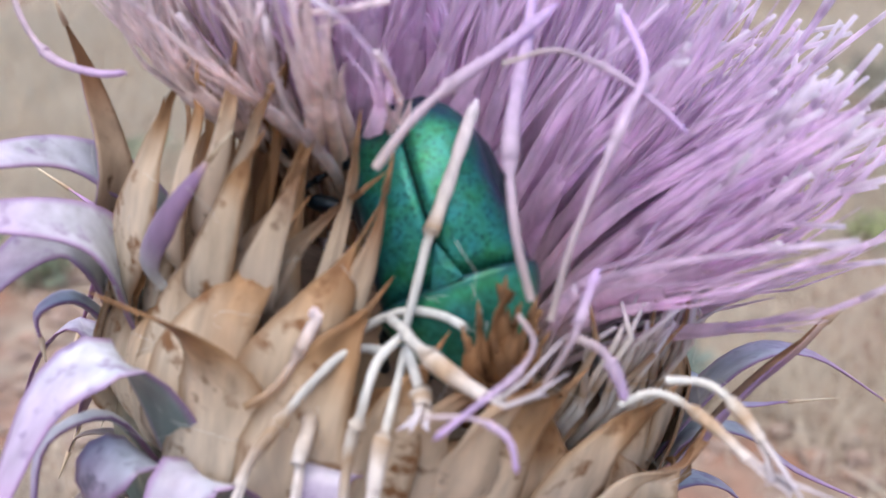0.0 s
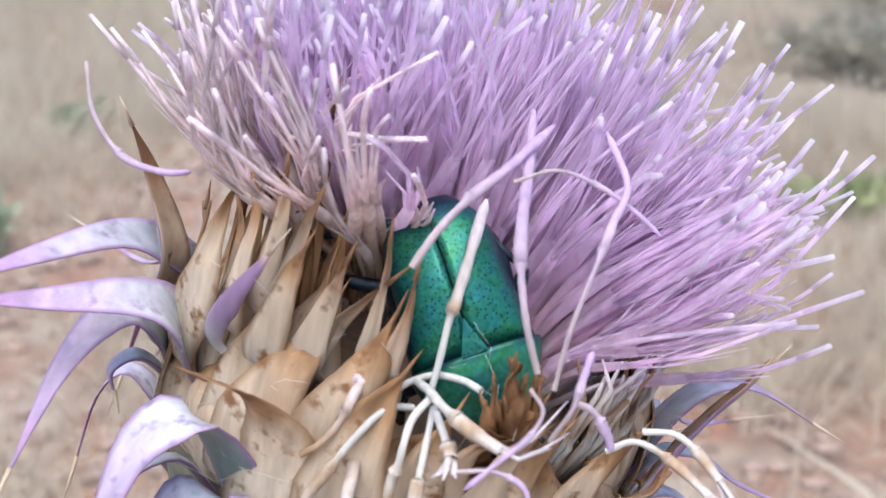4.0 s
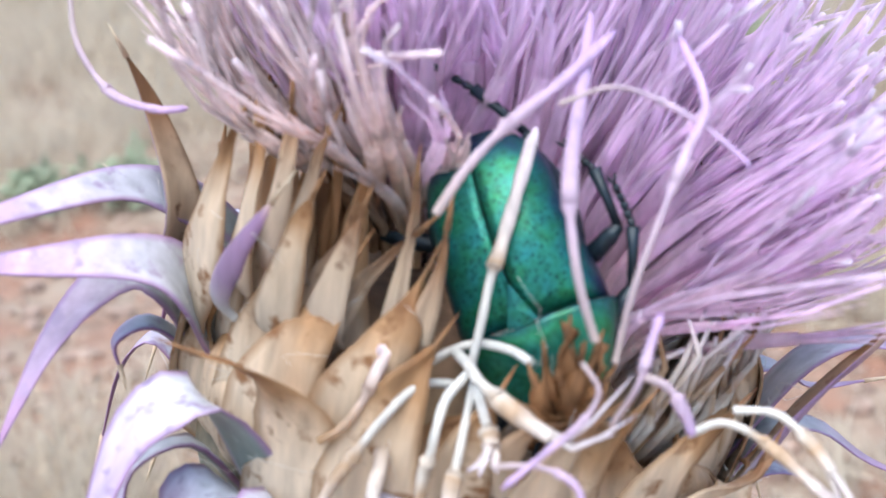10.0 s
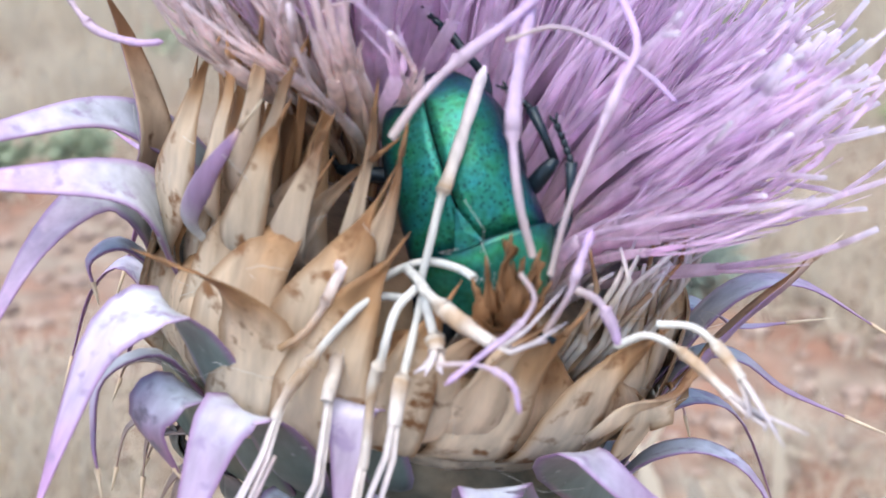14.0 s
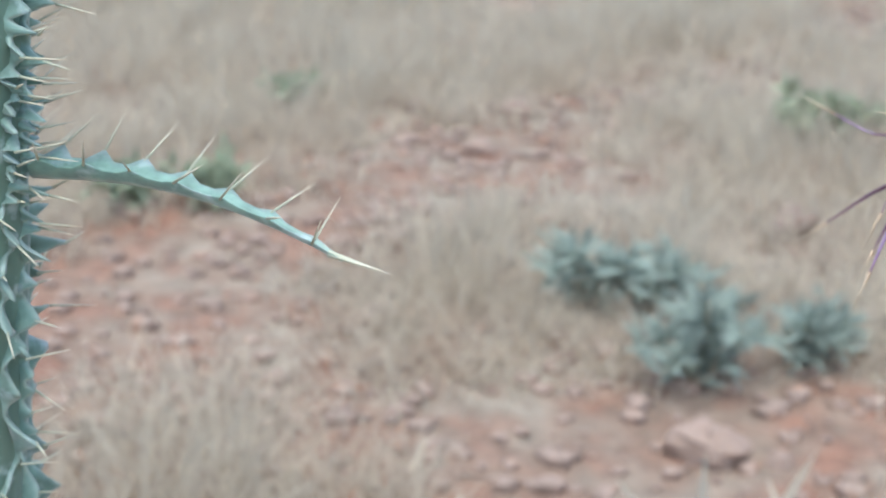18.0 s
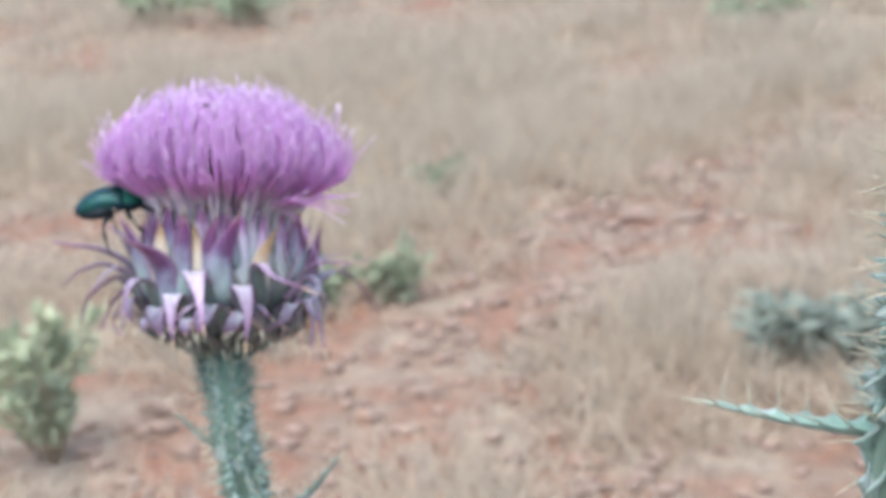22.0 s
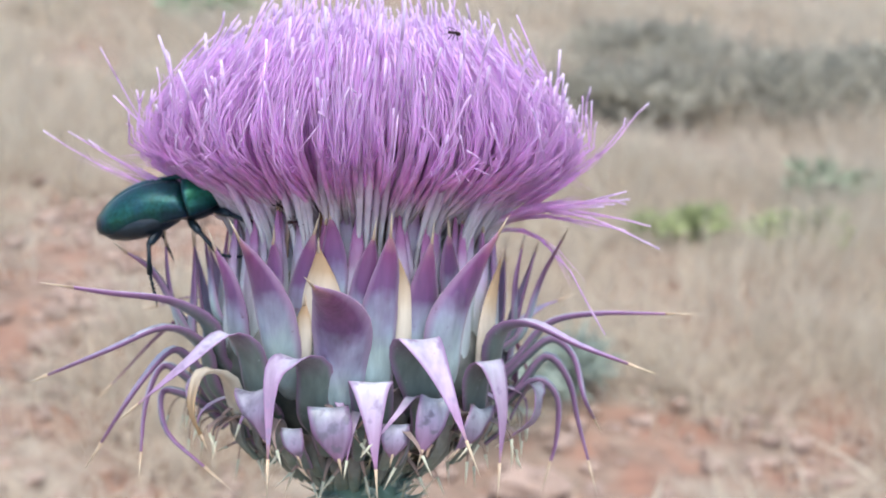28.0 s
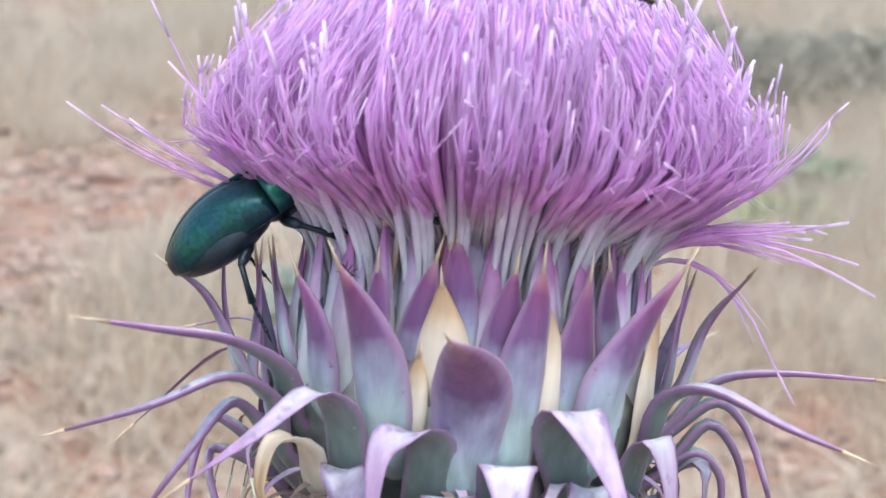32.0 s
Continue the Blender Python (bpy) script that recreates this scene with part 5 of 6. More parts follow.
    # pale dry tubes standing bare at the side
    for i in range(44):
        a = 26 + i * 1.9 + g.uniform(-1, 1)
        k = g.uniform(-4, 4)
        part("floret", Shape().tube([polar(-90 + a, 16.5, 19) * MM, polar(-90 + a + k * 0.3, 18.8 + g.uniform(-0.6, 0.6), 25) * MM, polar(-90 + a + k, 19.4 + g.uniform(-1, 1.2), 30 + g.uniform(-1, 1)) * MM, polar(-90 + a + k * 2.4, 20 + g.uniform(-1.4, 2), 33 + g.uniform(-2, 2)) * MM], [0.2 * MM, 0.26 * MM, 0.22 * MM, 0.1 * MM], 6), M_BRACT_BROWN if i % 6 == 0 else M_WITHERED, head, "bare pale floret tube")
    # florets
    inner = Shape()
    n = 700
    for i in range(n):
        u = (i + 0.5) / n
        r0 = 12.5 * math.sqrt(u)
        az = (i * 2.399963 + g.uniform(-0.15, 0.15)) % (2 * math.pi)
        rel = (math.degrees(az) + 90 + 180) % 360 - 180
        alpha = radians(84) * (r0 / 12.5) ** 1.1 + radians(g.gauss(0, 6))
        front = -30 < rel < 36
        if front and r0 > 2.5:
            continue
        if -125 < rel < -20:
            alpha *= 0.62
        if rel < -125 or rel > 135:
            alpha *= 0.6
        if front:
            alpha = min(alpha, radians(6))
        if 20 < rel < 130:
            alpha *= 0.76
        R = 31 + g.gauss(0, 2.4)
        p0, p1, p2, p3 = floret_curve(g, r0, az, alpha, R, 27.0, z0=31.0 if -125 < rel < -24 else 23.0, lift=0.62 + g.uniform(-0.4, 0.4), wild=3.0)
        stray = Vector((g.gauss(0, 2.0), g.gauss(0, 2.0), g.gauss(0, 1.6)))
        loose = Vector((g.gauss(0, 4), g.gauss(0, 3), g.gauss(0, 4))) if g.random() < 0.08 else Vector()
        c = (p0, p1 + stray * 0.5, p2 - stray - loose * 0.6, p3 + loose + Vector((0, 0, g.gauss(0, 2))))
        dry = -125 < rel < -18 and r0 > 7.5
        if r0 > 10.4:
            part("floret", floret_shape(i, *c, r=g.uniform(0.36, 0.62), style=(1, 7)), M_FLORET_DRY if dry else M_FLORET_PALE, head, "browned floret" if dry else "")
        else:
            floret_shape(i, *c, r=g.uniform(0.38, 0.62), style=(1, 6), sh=inner, lobes=3)
    tagged(part("inner_florets", inner, M_FLORET_PALE, head), "dense tuft of pale lilac florets", kind="stuff")
    return head


HEAD_DRY, AXIS_DRY = Vector((0.2790, -0.1165, 0.4655)), Vector((0.28, 0.0, 0.95))
dry_head()


def withered(pts, seed, r=0.0005, m=M_WITHERED, label="loose withered floret with a pale tube"):
    """A loose floret that lies on the head: a thin pale tube that swells into a shrivelled limb."""
    g = random.Random(seed)
    o = Vector(pts[0])
    ob = thing("withered_floret", Matrix.Translation(o), label, "floret", "withered florets on the head")
    line = spline([Vector(p) - o for p in pts], 24)
    rad = [r * (0.72 + 0.06 * g.uniform(-1, 1)) if i < 11 else r * (1.45 if i < 14 else 1.25 + 0.2 * g.uniform(-1, 1) - 0.025 * (i - 14)) for i in range(24)]
    rad[-1] = r * 0.3
    part("tube", Shape().tube(line[:12], rad[:12], 7, 0.0, 0.42, caps=False), m, ob)
    if m is not M_WITHERED or seed == 0:
        part("limb", Shape().tube(line[11:], rad[11:], 7, 0.40, 1.0, flat=0.7), m, ob)
        return ob
    part("limb", Shape().tube(line[11:17], rad[11:17], 7, 0.40, 0.62, flat=0.75, caps=False), m, ob)
    for k in range(3):
        d = (line[-1] - line[-3]).normalized()
        e = d.orthogonal().normalized()
        w = 2.1 * k + g.uniform(-0.5, 0.5)
        q = e * math.cos(w) + d.cross(e) * math.sin(w)
        sp = g.uniform(0.8, 2.6)
        part("lobe", Shape().tube([line[15] + q * r * 0.3, line[18] + q * r * 0.7, line[21] + q * r * sp * 0.7, line[-1] + d * r * g.uniform(-3, 6) + q * r * sp * 1.3], [r * 0.62, r * 0.66, r * 0.52, r * 0.12], 5, 0.6, 1.0, flat=0.5), m, ob)
    return ob


# ---- stems ----
spiny_stem("thistle_plant", [HEAD_FRESH, (0.0037, -0.0275, 0.4570), (0.0046, -0.0319, 0.4400), (0.0068, -0.0321, 0.4099), (0.0045, -0.018, 0.33), (0.0, 0.015, 0.16), (-0.01, 0.03, -0.01)], 0.0046, 0.0024, 10, 21, "grey-green winged spiny stem under the fresh flower", 0.6, 0.0052, 0.9, 1.2)
spiny_stem("thistle_plant", [HEAD_DRY, (0.2725, -0.1215, 0.447), (0.2630, -0.1265, 0.420), (0.2400, -0.12, 0.33), (0.22, -0.09, 0.16), (0.21, -0.07, -0.02)], 0.0058, 0.0030, 16, 22, "grey-green woolly winged stem under the withered flower", 0.5, 0.0058, 0.35)
s2 = spiny_stem("thistle_plant", [(0.1400, -0.1170, 0.585), (0.1344, -0.1190, 0.535), (0.1318, -0.1200, 0.505), (0.1284, -0.1150, 0.468), (0.122, -0.11, 0.40), (0.11, -0.08, 0.2), (0.10, -0.06, -0.01)], 0.0056, 0.0040, 9, 23, "thick grey-green winged spiny stem beside the flowers", 0.5, 0.0072, 1.25, 1.4)
spiny_leaf(s2, Vector((0.1375, -0.1200, 0.496)) - Vector((0.14, -0.117, 0.585)), Vector((0.1760, -0.1280, 0.4875)) - Vector((0.14, -0.117, 0.585)), 0.006, 31, sag=-0.003, spine=0.0065)
spiny_leaf(s2, Vector((0.1290, -0.1100, 0.466)) - Vector((0.14, -0.117, 0.585)), Vector((0.1010, -0.0850, 0.466)) - Vector((0.14, -0.117, 0.585)), 0.006, 32, sag=0.001, spine=0.0075)


# loose florets that hang over the front of the withered head
withered([(0.2842, -0.1434, 0.4982), (0.2852, -0.1431, 0.5014), (0.2864, -0.1421, 0.5051), (0.2872, -0.1413, 0.5066), (0.2892, -0.139, 0.5107), (0.2911, -0.1364, 0.5144)], 0, r=0.00048)
withered([(0.2885, -0.1457, 0.4996), (0.2872, -0.1437, 0.4999), (0.2847, -0.1422, 0.5), (0.2816, -0.1416, 0.4987), (0.2792, -0.1419, 0.4967), (0.2775, -0.143, 0.4939), (0.2771, -0.1444, 0.4922), (0.2761, -0.1463, 0.4901), (0.2745, -0.1495, 0.4832), (0.2711, -0.1513, 0.4788), (0.2684, -0.1524, 0.4772)], 3, r=0.0005)
withered([(0.2834, -0.1424, 0.4996), (0.284, -0.1454, 0.4998), (0.2846, -0.1481, 0.4995), (0.2874, -0.151, 0.4976), (0.2902, -0.1531, 0.4967), (0.2928, -0.1536, 0.4984)], 4, r=0.0006)
withered([(0.2926, -0.1534, 0.498), (0.294, -0.1552, 0.5016), (0.295, -0.1545, 0.5038), (0.296, -0.1538, 0.5059)], 44, r=0.0003, m=M_STRAY, label="thin bent lilac style")
withered([(0.2839, -0.1456, 0.4992), (0.2822, -0.1466, 0.498), (0.2812, -0.1475, 0.496), (0.2807, -0.1477, 0.4943), (0.2798, -0.1477, 0.4917), (0.2784, -0.1507, 0.4855), (0.2764, -0.1528, 0.4816), (0.275, -0.1544, 0.4794)], 5, r=0.00048)
withered([(0.2843, -0.1454, 0.4984), (0.2834, -0.147, 0.4962), (0.2824, -0.1487, 0.4938), (0.2817, -0.1501, 0.4923), (0.2804, -0.1526, 0.4878), (0.2784, -0.1547, 0.4837)], 6, r=0.00048)
withered([(0.2844, -0.1457, 0.4979), (0.2847, -0.1479, 0.4967), (0.2848, -0.1501, 0.4957), (0.2843, -0.1521, 0.495)], 7, r=0.00055)
withered([(0.2829, -0.1431, 0.4974), (0.2803, -0.1436, 0.4977), (0.2774, -0.1442, 0.4955), (0.2747, -0.1445, 0.4925), (0.2723, -0.1442, 0.4891), (0.27, -0.1465, 0.4841), (0.2675, -0.1481, 0.4813)], 8, r=0.0005)
withered([(0.2906, -0.1544, 0.5033), (0.2915, -0.1551, 0.5015), (0.2902, -0.1557, 0.4997), (0.2879, -0.1561, 0.4982), (0.2846, -0.1566, 0.496)], 9, r=0.00026, m=M_STRAY, label="thin bent lilac style")
withered([(0.2842, -0.1556, 0.4972), (0.2872, -0.1564, 0.4972), (0.2894, -0.157, 0.4959), (0.2898, -0.1578, 0.4938)], 10, r=0.00026, m=M_STRAY, label="thin bent lilac style")
withered([(0.2825, -0.1455, 0.5114), (0.2851, -0.1447, 0.5144), (0.2884, -0.143, 0.5167), (0.2921, -0.1414, 0.5187), (0.2968, -0.1386, 0.5215)], 1, r=0.0005, m=M_STRAY, label="faded lilac floret lying over the beetle")
withered([(0.2915, -0.1448, 0.5181), (0.2953, -0.1448, 0.5189), (0.2988, -0.1455, 0.5175), (0.3018, -0.1465, 0.5153), (0.304, -0.1475, 0.5131)], 2, r=0.00026, m=M_STRAY, label="thin bent lilac style")
withered([(0.2923, -0.1504, 0.5029), (0.2915, -0.15, 0.5066), (0.2913, -0.1486, 0.5105), (0.2918, -0.1463, 0.514), (0.2935, -0.1419, 0.5178), (0.2956, -0.136, 0.5225)], 51, r=0.00045, m=M_STRAY, label="faded lilac floret lying over the beetle")
withered([(0.2933, -0.1519, 0.5019), (0.2948, -0.1513, 0.5068), (0.2973, -0.1497, 0.5115), (0.2995, -0.1476, 0.5148), (0.3013, -0.1457, 0.5175), (0.3008, -0.1411, 0.5212)], 52, r=0.00034, m=M_STRAY, label="faded lilac floret hanging beside the beetle")
withered([(0.2991, -0.1487, 0.4941), (0.3015, -0.1496, 0.4952), (0.3042, -0.1513, 0.4939), (0.3074, -0.1546, 0.4911), (0.3098, -0.1573, 0.4901)], 11, r=0.00042)
withered([(0.3022, -0.1493, 0.496), (0.3052, -0.1507, 0.4958), (0.3074, -0.1539, 0.4933), (0.3084, -0.157, 0.4905)], 12, r=0.00042)
withered([(0.2955, -0.1506, 0.5), (0.2971, -0.151, 0.4991), (0.2981, -0.1518, 0.4973), (0.2984, -0.1523, 0.4959)], 53, r=0.00045, m=M_STRAY, label="thin bent lilac style")
withered([(0.2717, -0.1466, 0.486), (0.2691, -0.1494, 0.4821), (0.2675, -0.1513, 0.4782), (0.2663, -0.1539, 0.4729)], 54, r=0.00024, m=M_STRAY, label="thin bent lilac style")
withered([(0.2788, -0.1539, 0.4831), (0.2774, -0.1556, 0.4801), (0.2766, -0.1574, 0.4773), (0.2764, -0.1584, 0.4741)], 55, r=0.00024, m=M_STRAY, label="thin bent lilac style")
withered([(0.2726, -0.1556, 0.4793), (0.2699, -0.1555, 0.4776), (0.2668, -0.1553, 0.4756), (0.2635, -0.1549, 0.474)], 56, r=0.00024, m=M_STRAY, label="thin bent lilac style")
withered([(0.2556, -0.1193, 0.5257), (0.2560, -0.1221, 0.5212), (0.2585, -0.1247, 0.5175), (0.2621, -0.1264, 0.5162), (0.2647, -0.1267, 0.5161)], 57, r=0.00036, m=M_STRAY, label="lilac floret curling off the side of the tuft")
stem_fresh = bpy.data.objects["thistle_plant"]
spiny_leaf(stem_fresh, Vector((0.0009, -0.0289, 0.4411)) - HEAD_FRESH, Vector((-0.0086, -0.0286, 0.4516)) - HEAD_FRESH, 0.0035, 33, sag=0.001, spine=0.002)
spiny_leaf(stem_fresh, Vector((0.0124, -0.0310, 0.4245)) - HEAD_FRESH, Vector((0.0280, -0.0337, 0.4398)) - HEAD_FRESH, 0.005, 34, sag=0.002, spine=0.002)
withered([(0.2727, -0.1424, 0.4935), (0.2745, -0.1432, 0.4948), (0.2762, -0.1433, 0.4968), (0.2776, -0.1430, 0.4992), (0.2783, -0.1425, 0.5001), (0.2776, -0.1422, 0.5003)], 50, r=0.00046, m=M_FLORET_DRY, label="curled pale scrap of a dead floret")


# ---- beetles ----
FORE = ((0.32, 0.13, -0.09), (0.12, 0.17, 0.0), (0.18, 0.10, -0.12), (0.17, 0.03, -0.07))
MID = ((0.14, 0.17, -0.10), (0.06, 0.14, -0.05), (0.08, 0.06, -0.17), (0.18, 0.02, -0.06))
HIND = ((-0.06, 0.15, -0.10), (-0.10, 0.15, -0.05), (-0.03, 0.04, -0.20), (0.0, 0.02, -0.18))
WALKING = {"fore": (FORE, FORE), "mid": (MID, MID), "hind": (HIND, HIND)}
KICKING = {"fore": (FORE, ((0.30, 0.14, -0.08), (-0.14, 0.20, 0.04), (-0.17, 0.08, 0.04), (-0.15, 0.0, 0.0))),
           "mid": (MID, ((0.02, 0.20, -0.08), (-0.05, 0.17, 0.05), (-0.20, 0.01, 0.03), (-0.10, -0.04, 0.02))),
           "hind": (((-0.20, 0.20, -0.10), (-0.14, 0.22, 0.04), (-0.23, 0.02, 0.01), (-0.21, -0.01, 0.0)), ((-0.25, 0.14, -0.08), (-0.20, 0.08, 0.05), (-0.22, -0.08, 0.03), (-0.21, -0.11, 0.0)))}


def beetle(label, m, length, shell, spec, group="rose chafers"):
    """A rose chafer: x to its head, z up from its back."""
    root = thing("beetle", m, label, "beetle", group)
    L = length
    W, H = L * 0.30, L * 0.185

    def dome(x0, x1, halfw, top, low, a0, a1, lo=-1.0, hi=1.0, rows=13, cols=13):
        """A curved plate over the back from x0 to x1, across from lo to hi of its width."""
        sh = Shape()
        for side in (0, 1):
            for i in range(rows):
                t = i / (rows - 1)
                x = x0 + (x1 - x0) * t
                for j in range(cols):
                    v = lo + (hi - lo) * j / (cols - 1)
                    w = radians(96) * v
                    hw, tp, lw = halfw(t), top(t), low(t)
                    z = lw + (tp - lw) * max(0.0, math.cos(w)) ** 0.75 if abs(w) < math.pi / 2 else lw - (abs(w) - math.pi / 2) * 0.6 * hw
                    k = 1 - 0.06 * side
                    sh.v.append(Vector((x * L, math.sin(w) * hw * L * k, z * L - 0.012 * L * side)))
                    # along grows to the sides and rear: navy margin with shade painted in
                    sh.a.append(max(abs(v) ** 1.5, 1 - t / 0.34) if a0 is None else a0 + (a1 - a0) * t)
        m2 = rows * cols
        for i in range(rows - 1):
            for j in range(cols - 1):
                q = i * cols + j
                sh.f.append((q, q + cols, q + cols + 1, q + 1))
                sh.f.append((m2 + q, m2 + q + 1, m2 + q + cols + 1, m2 + q + cols))
        for i in range(rows - 1):
            q = i * cols
            sh.f.append((q, m2 + q, m2 + q + cols, q + cols))
            q = i * cols + cols - 1
            sh.f.append((q, q + cols, m2 + q + cols, m2 + q))
        for j in range(cols - 1):
            q = j
            sh.f.append((q, q + 1, m2 + q + 1, m2 + q))
            q = (rows - 1) * cols + j
            sh.f.append((q, m2 + q, m2 + q + 1, q + 1))
        return sh

    ew = lambda t: 0.285 * (1 - (1 - t) ** 4.6 * 0.62) * (1 - 0.10 * t) * (0.94 + 0.06 * math.cos(6 * t))
    et = lambda t: 0.0 + 0.195 * math.sin(math.pi * (0.04 + 0.78 * t)) ** 0.7
    el = lambda t: -0.015 + 0.0 * t
    part("abdomen", Shape().blob((-0.17 * L, 0, -0.03 * L), (0.34 * L, 0.262 * L, 0.135 * L), rings=14, sides=20), M_BEETLE_DARK, root)
    part("thorax", Shape().blob((0.22 * L, 0, -0.025 * L), (0.22 * L, 0.235 * L, 0.13 * L), rings=12, sides=18), M_BEETLE_DARK, root)
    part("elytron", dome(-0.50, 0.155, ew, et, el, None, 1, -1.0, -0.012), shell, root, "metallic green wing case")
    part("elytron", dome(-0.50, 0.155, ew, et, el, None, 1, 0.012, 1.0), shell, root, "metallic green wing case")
    pw = lambda t: 0.275 * (1 - 0.48 * t ** 1.7) * (0.97 + 0.03 * math.cos(4 * t))
    pt = lambda t: 0.175 - 0.10 * t ** 1.6
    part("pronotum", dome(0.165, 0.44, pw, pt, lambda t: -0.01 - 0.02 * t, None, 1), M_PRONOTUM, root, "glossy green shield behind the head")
    sc = Shape()
    sc.v = [Vector(p) * L for p in ((0.175, -0.055, 0.180), (0.175, 0.055, 0.180), (0.03, 0.0, 0.196), (0.12, 0, 0.192), (0.175, -0.05, 0.165), (0.175, 0.05, 0.165), (0.03, 0, 0.178))]
    sc.a = [0.4] * 7
    sc.f = [(0, 3, 2), (0, 1, 3), (1, 2, 3), (0, 2, 6, 4), (2, 1, 5, 6), (1, 0, 4, 5)]
    part("scutellum", sc, shell, root, "small triangular plate between the wing cases", smooth=False)
    part("head", Shape().blob((0.47 * L, 0, -0.005 * L), (0.085 * L, 0.085 * L, 0.055 * L)).blob((0.535 * L, 0, -0.02 * L), (0.05 * L, 0.07 * L, 0.025 * L)), M_BEETLE_DARK, root)
    for s in (-1, 1):
        part("antenna", Shape().tube([(0.5 * L, s * 0.075 * L, 0), (0.53 * L, s * 0.13 * L, 0.01 * L), (0.56 * L, s * 0.15 * L, 0)], [0.008 * L, 0.008 * L, 0.014 * L], 5), M_BEETLE_DARK, root)
        part("eye", Shape().blob((0.475 * L, s * 0.08 * L, 0.005 * L), (0.02 * L,) * 3, rings=5, sides=8), M_BEETLE_DARK, root)
    legs = {}
    for kind, both in spec.items():
        for s, (hip, fem, tib, tar) in zip((-1, 1), both):
            fl = lambda p: Vector((p[0], p[1] * s, p[2])) * L
            h = fl(hip)
            k = h * 0 + fl(fem)
            leg = part("leg", Shape().tube([(0, 0, 0), k * 0.3, k * 0.75, k], [0.022 * L, 0.034 * L, 0.030 * L, 0.018 * L], 8), M_BEETLE_DARK, root)
            leg.location = h
            e = k + fl(tib)
            part("tibia", Shape().tube([k * 0.96, k.lerp(e, 0.5), e], [0.016 * L, 0.016 * L, 0.023 * L], 7), M_BEETLE_DARK, leg)
            ta = Shape()
            p = e
            for i in range(5):
                q = p + fl(tar) * 0.2 + Vector((0, 0, 0.006 * L * (i - 2)))
                ta.tube([p, p.lerp(q, 0.7), q], [0.009 * L, 0.014 * L, 0.010 * L], 6)
                p = q
            d = fl(tar).normalized()
            for z in (-1, 1):
                ta.tube([p, p + d * 0.03 * L + Vector((0, z * 0.012 * L, 0)), p + d * 0.045 * L + Vector((0, z * 0.014 * L, -0.02 * L))], [0.006 * L, 0.005 * L, 0.001 * L], 4)
            part("tarsus", ta, M_BEETLE_DARK, leg)
            legs[kind, s] = leg
    return root, legs


def beetle_pose(rump, fore, up):
    """A pose between the end of the body and the head, with the back towards up."""
    x = (Vector(fore) - Vector(rump)).normalized()
    z = (Vector(up) - x * Vector(up).dot(x)).normalized()
    m = Matrix((x, z.cross(x), z)).transposed().to_4x4()
    m.translation = (Vector(rump) + Vector(fore)) * 0.5
    return m


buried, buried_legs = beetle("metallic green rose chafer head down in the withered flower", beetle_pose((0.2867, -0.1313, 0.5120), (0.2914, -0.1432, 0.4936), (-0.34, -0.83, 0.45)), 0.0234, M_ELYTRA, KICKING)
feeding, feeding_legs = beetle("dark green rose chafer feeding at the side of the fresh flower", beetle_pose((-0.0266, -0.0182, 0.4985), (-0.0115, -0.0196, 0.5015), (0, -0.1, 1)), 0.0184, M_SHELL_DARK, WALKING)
beetle("dark rose chafer on the stem below the withered flower", beetle_pose((0.2478, -0.1423, 0.4430), (0.2530, -0.1445, 0.4275), (-0.75, -0.65, 0.1)), 0.0165, M_SHELL_DARK, WALKING)


def ant(m, label):
    k = 0.55
    root = thing("ant", m @ Matrix.Diagonal((k, k, k, 1)), label, "ant", "ants on the fresh flower")
    part("gaster", Shape().blob((-0.0011, 0, 0.0005), (0.0007, 0.0005, 0.0005), rings=6, sides=8), M_ANT, root)
    part("thorax", Shape().blob((0, 0, 0.0005), (0.0006, 0.0003, 0.0003), rings=6, sides=8), M_ANT, root)
    part("head", Shape().blob((0.0009, 0, 0.0005), (0.00045, 0.0004, 0.0003), rings=6, sides=8), M_ANT, root)
    for s in (-1, 1):
        for x, dx in ((0.0003, 0.0008), (0, 0.0), (-0.0003, -0.0009)):
            part("leg", Shape().tube([(x, 0, 0.0005), (x + dx * 0.5, s * 0.0008, 0.0009), (x + dx, s * 0.0014, 0)], [0.0001, 0.0001, 0.00006], 4), M_ANT, root)
        part("antenna", Shape().tube([(0.0012, s * 0.0002, 0.0006), (0.0016, s * 0.0006, 0.0009), (0.0022, s * 0.0007, 0.0005)], [0.00008, 0.00007, 0.00006], 4), M_ANT, root)
    return root


ants = [ant(frame_of((-0.0092, -0.0239, 0.5018), (-0.5695, -0.8055, 0.0966), (0.5859, -0.0441, 0.8092)), "tiny dark ant on the pale florets' neck"),
        ant(frame_of((-0.0081, -0.0254, 0.5002), (-0.5221, -0.8395, 0.0975), (0.1146, -0.0145, -0.9983)), "tiny dark ant on the pale florets' neck")]
ant(frame_of((0.0076, -0.0347, 0.5234), (0.0198, -0.9026, 0.4060), (0.1843, -0.0101, 1.0030)), "tiny black ant on the floret tips")


# ---- the field ----
def height(x, y):
    base = 0.08 * max(y, -3.0) if y < 30 else 2.4 + 0.05 * (y - 30)
    return base + 0.012 * noise.noise(Vector((x * 2.3, y * 2.3, 0))) + 0.009 * noise.noise(Vector((x * 11, y * 11, 5))) + 0.05 * noise.noise(Vector((x * 0.45, y * 0.45, 3)))


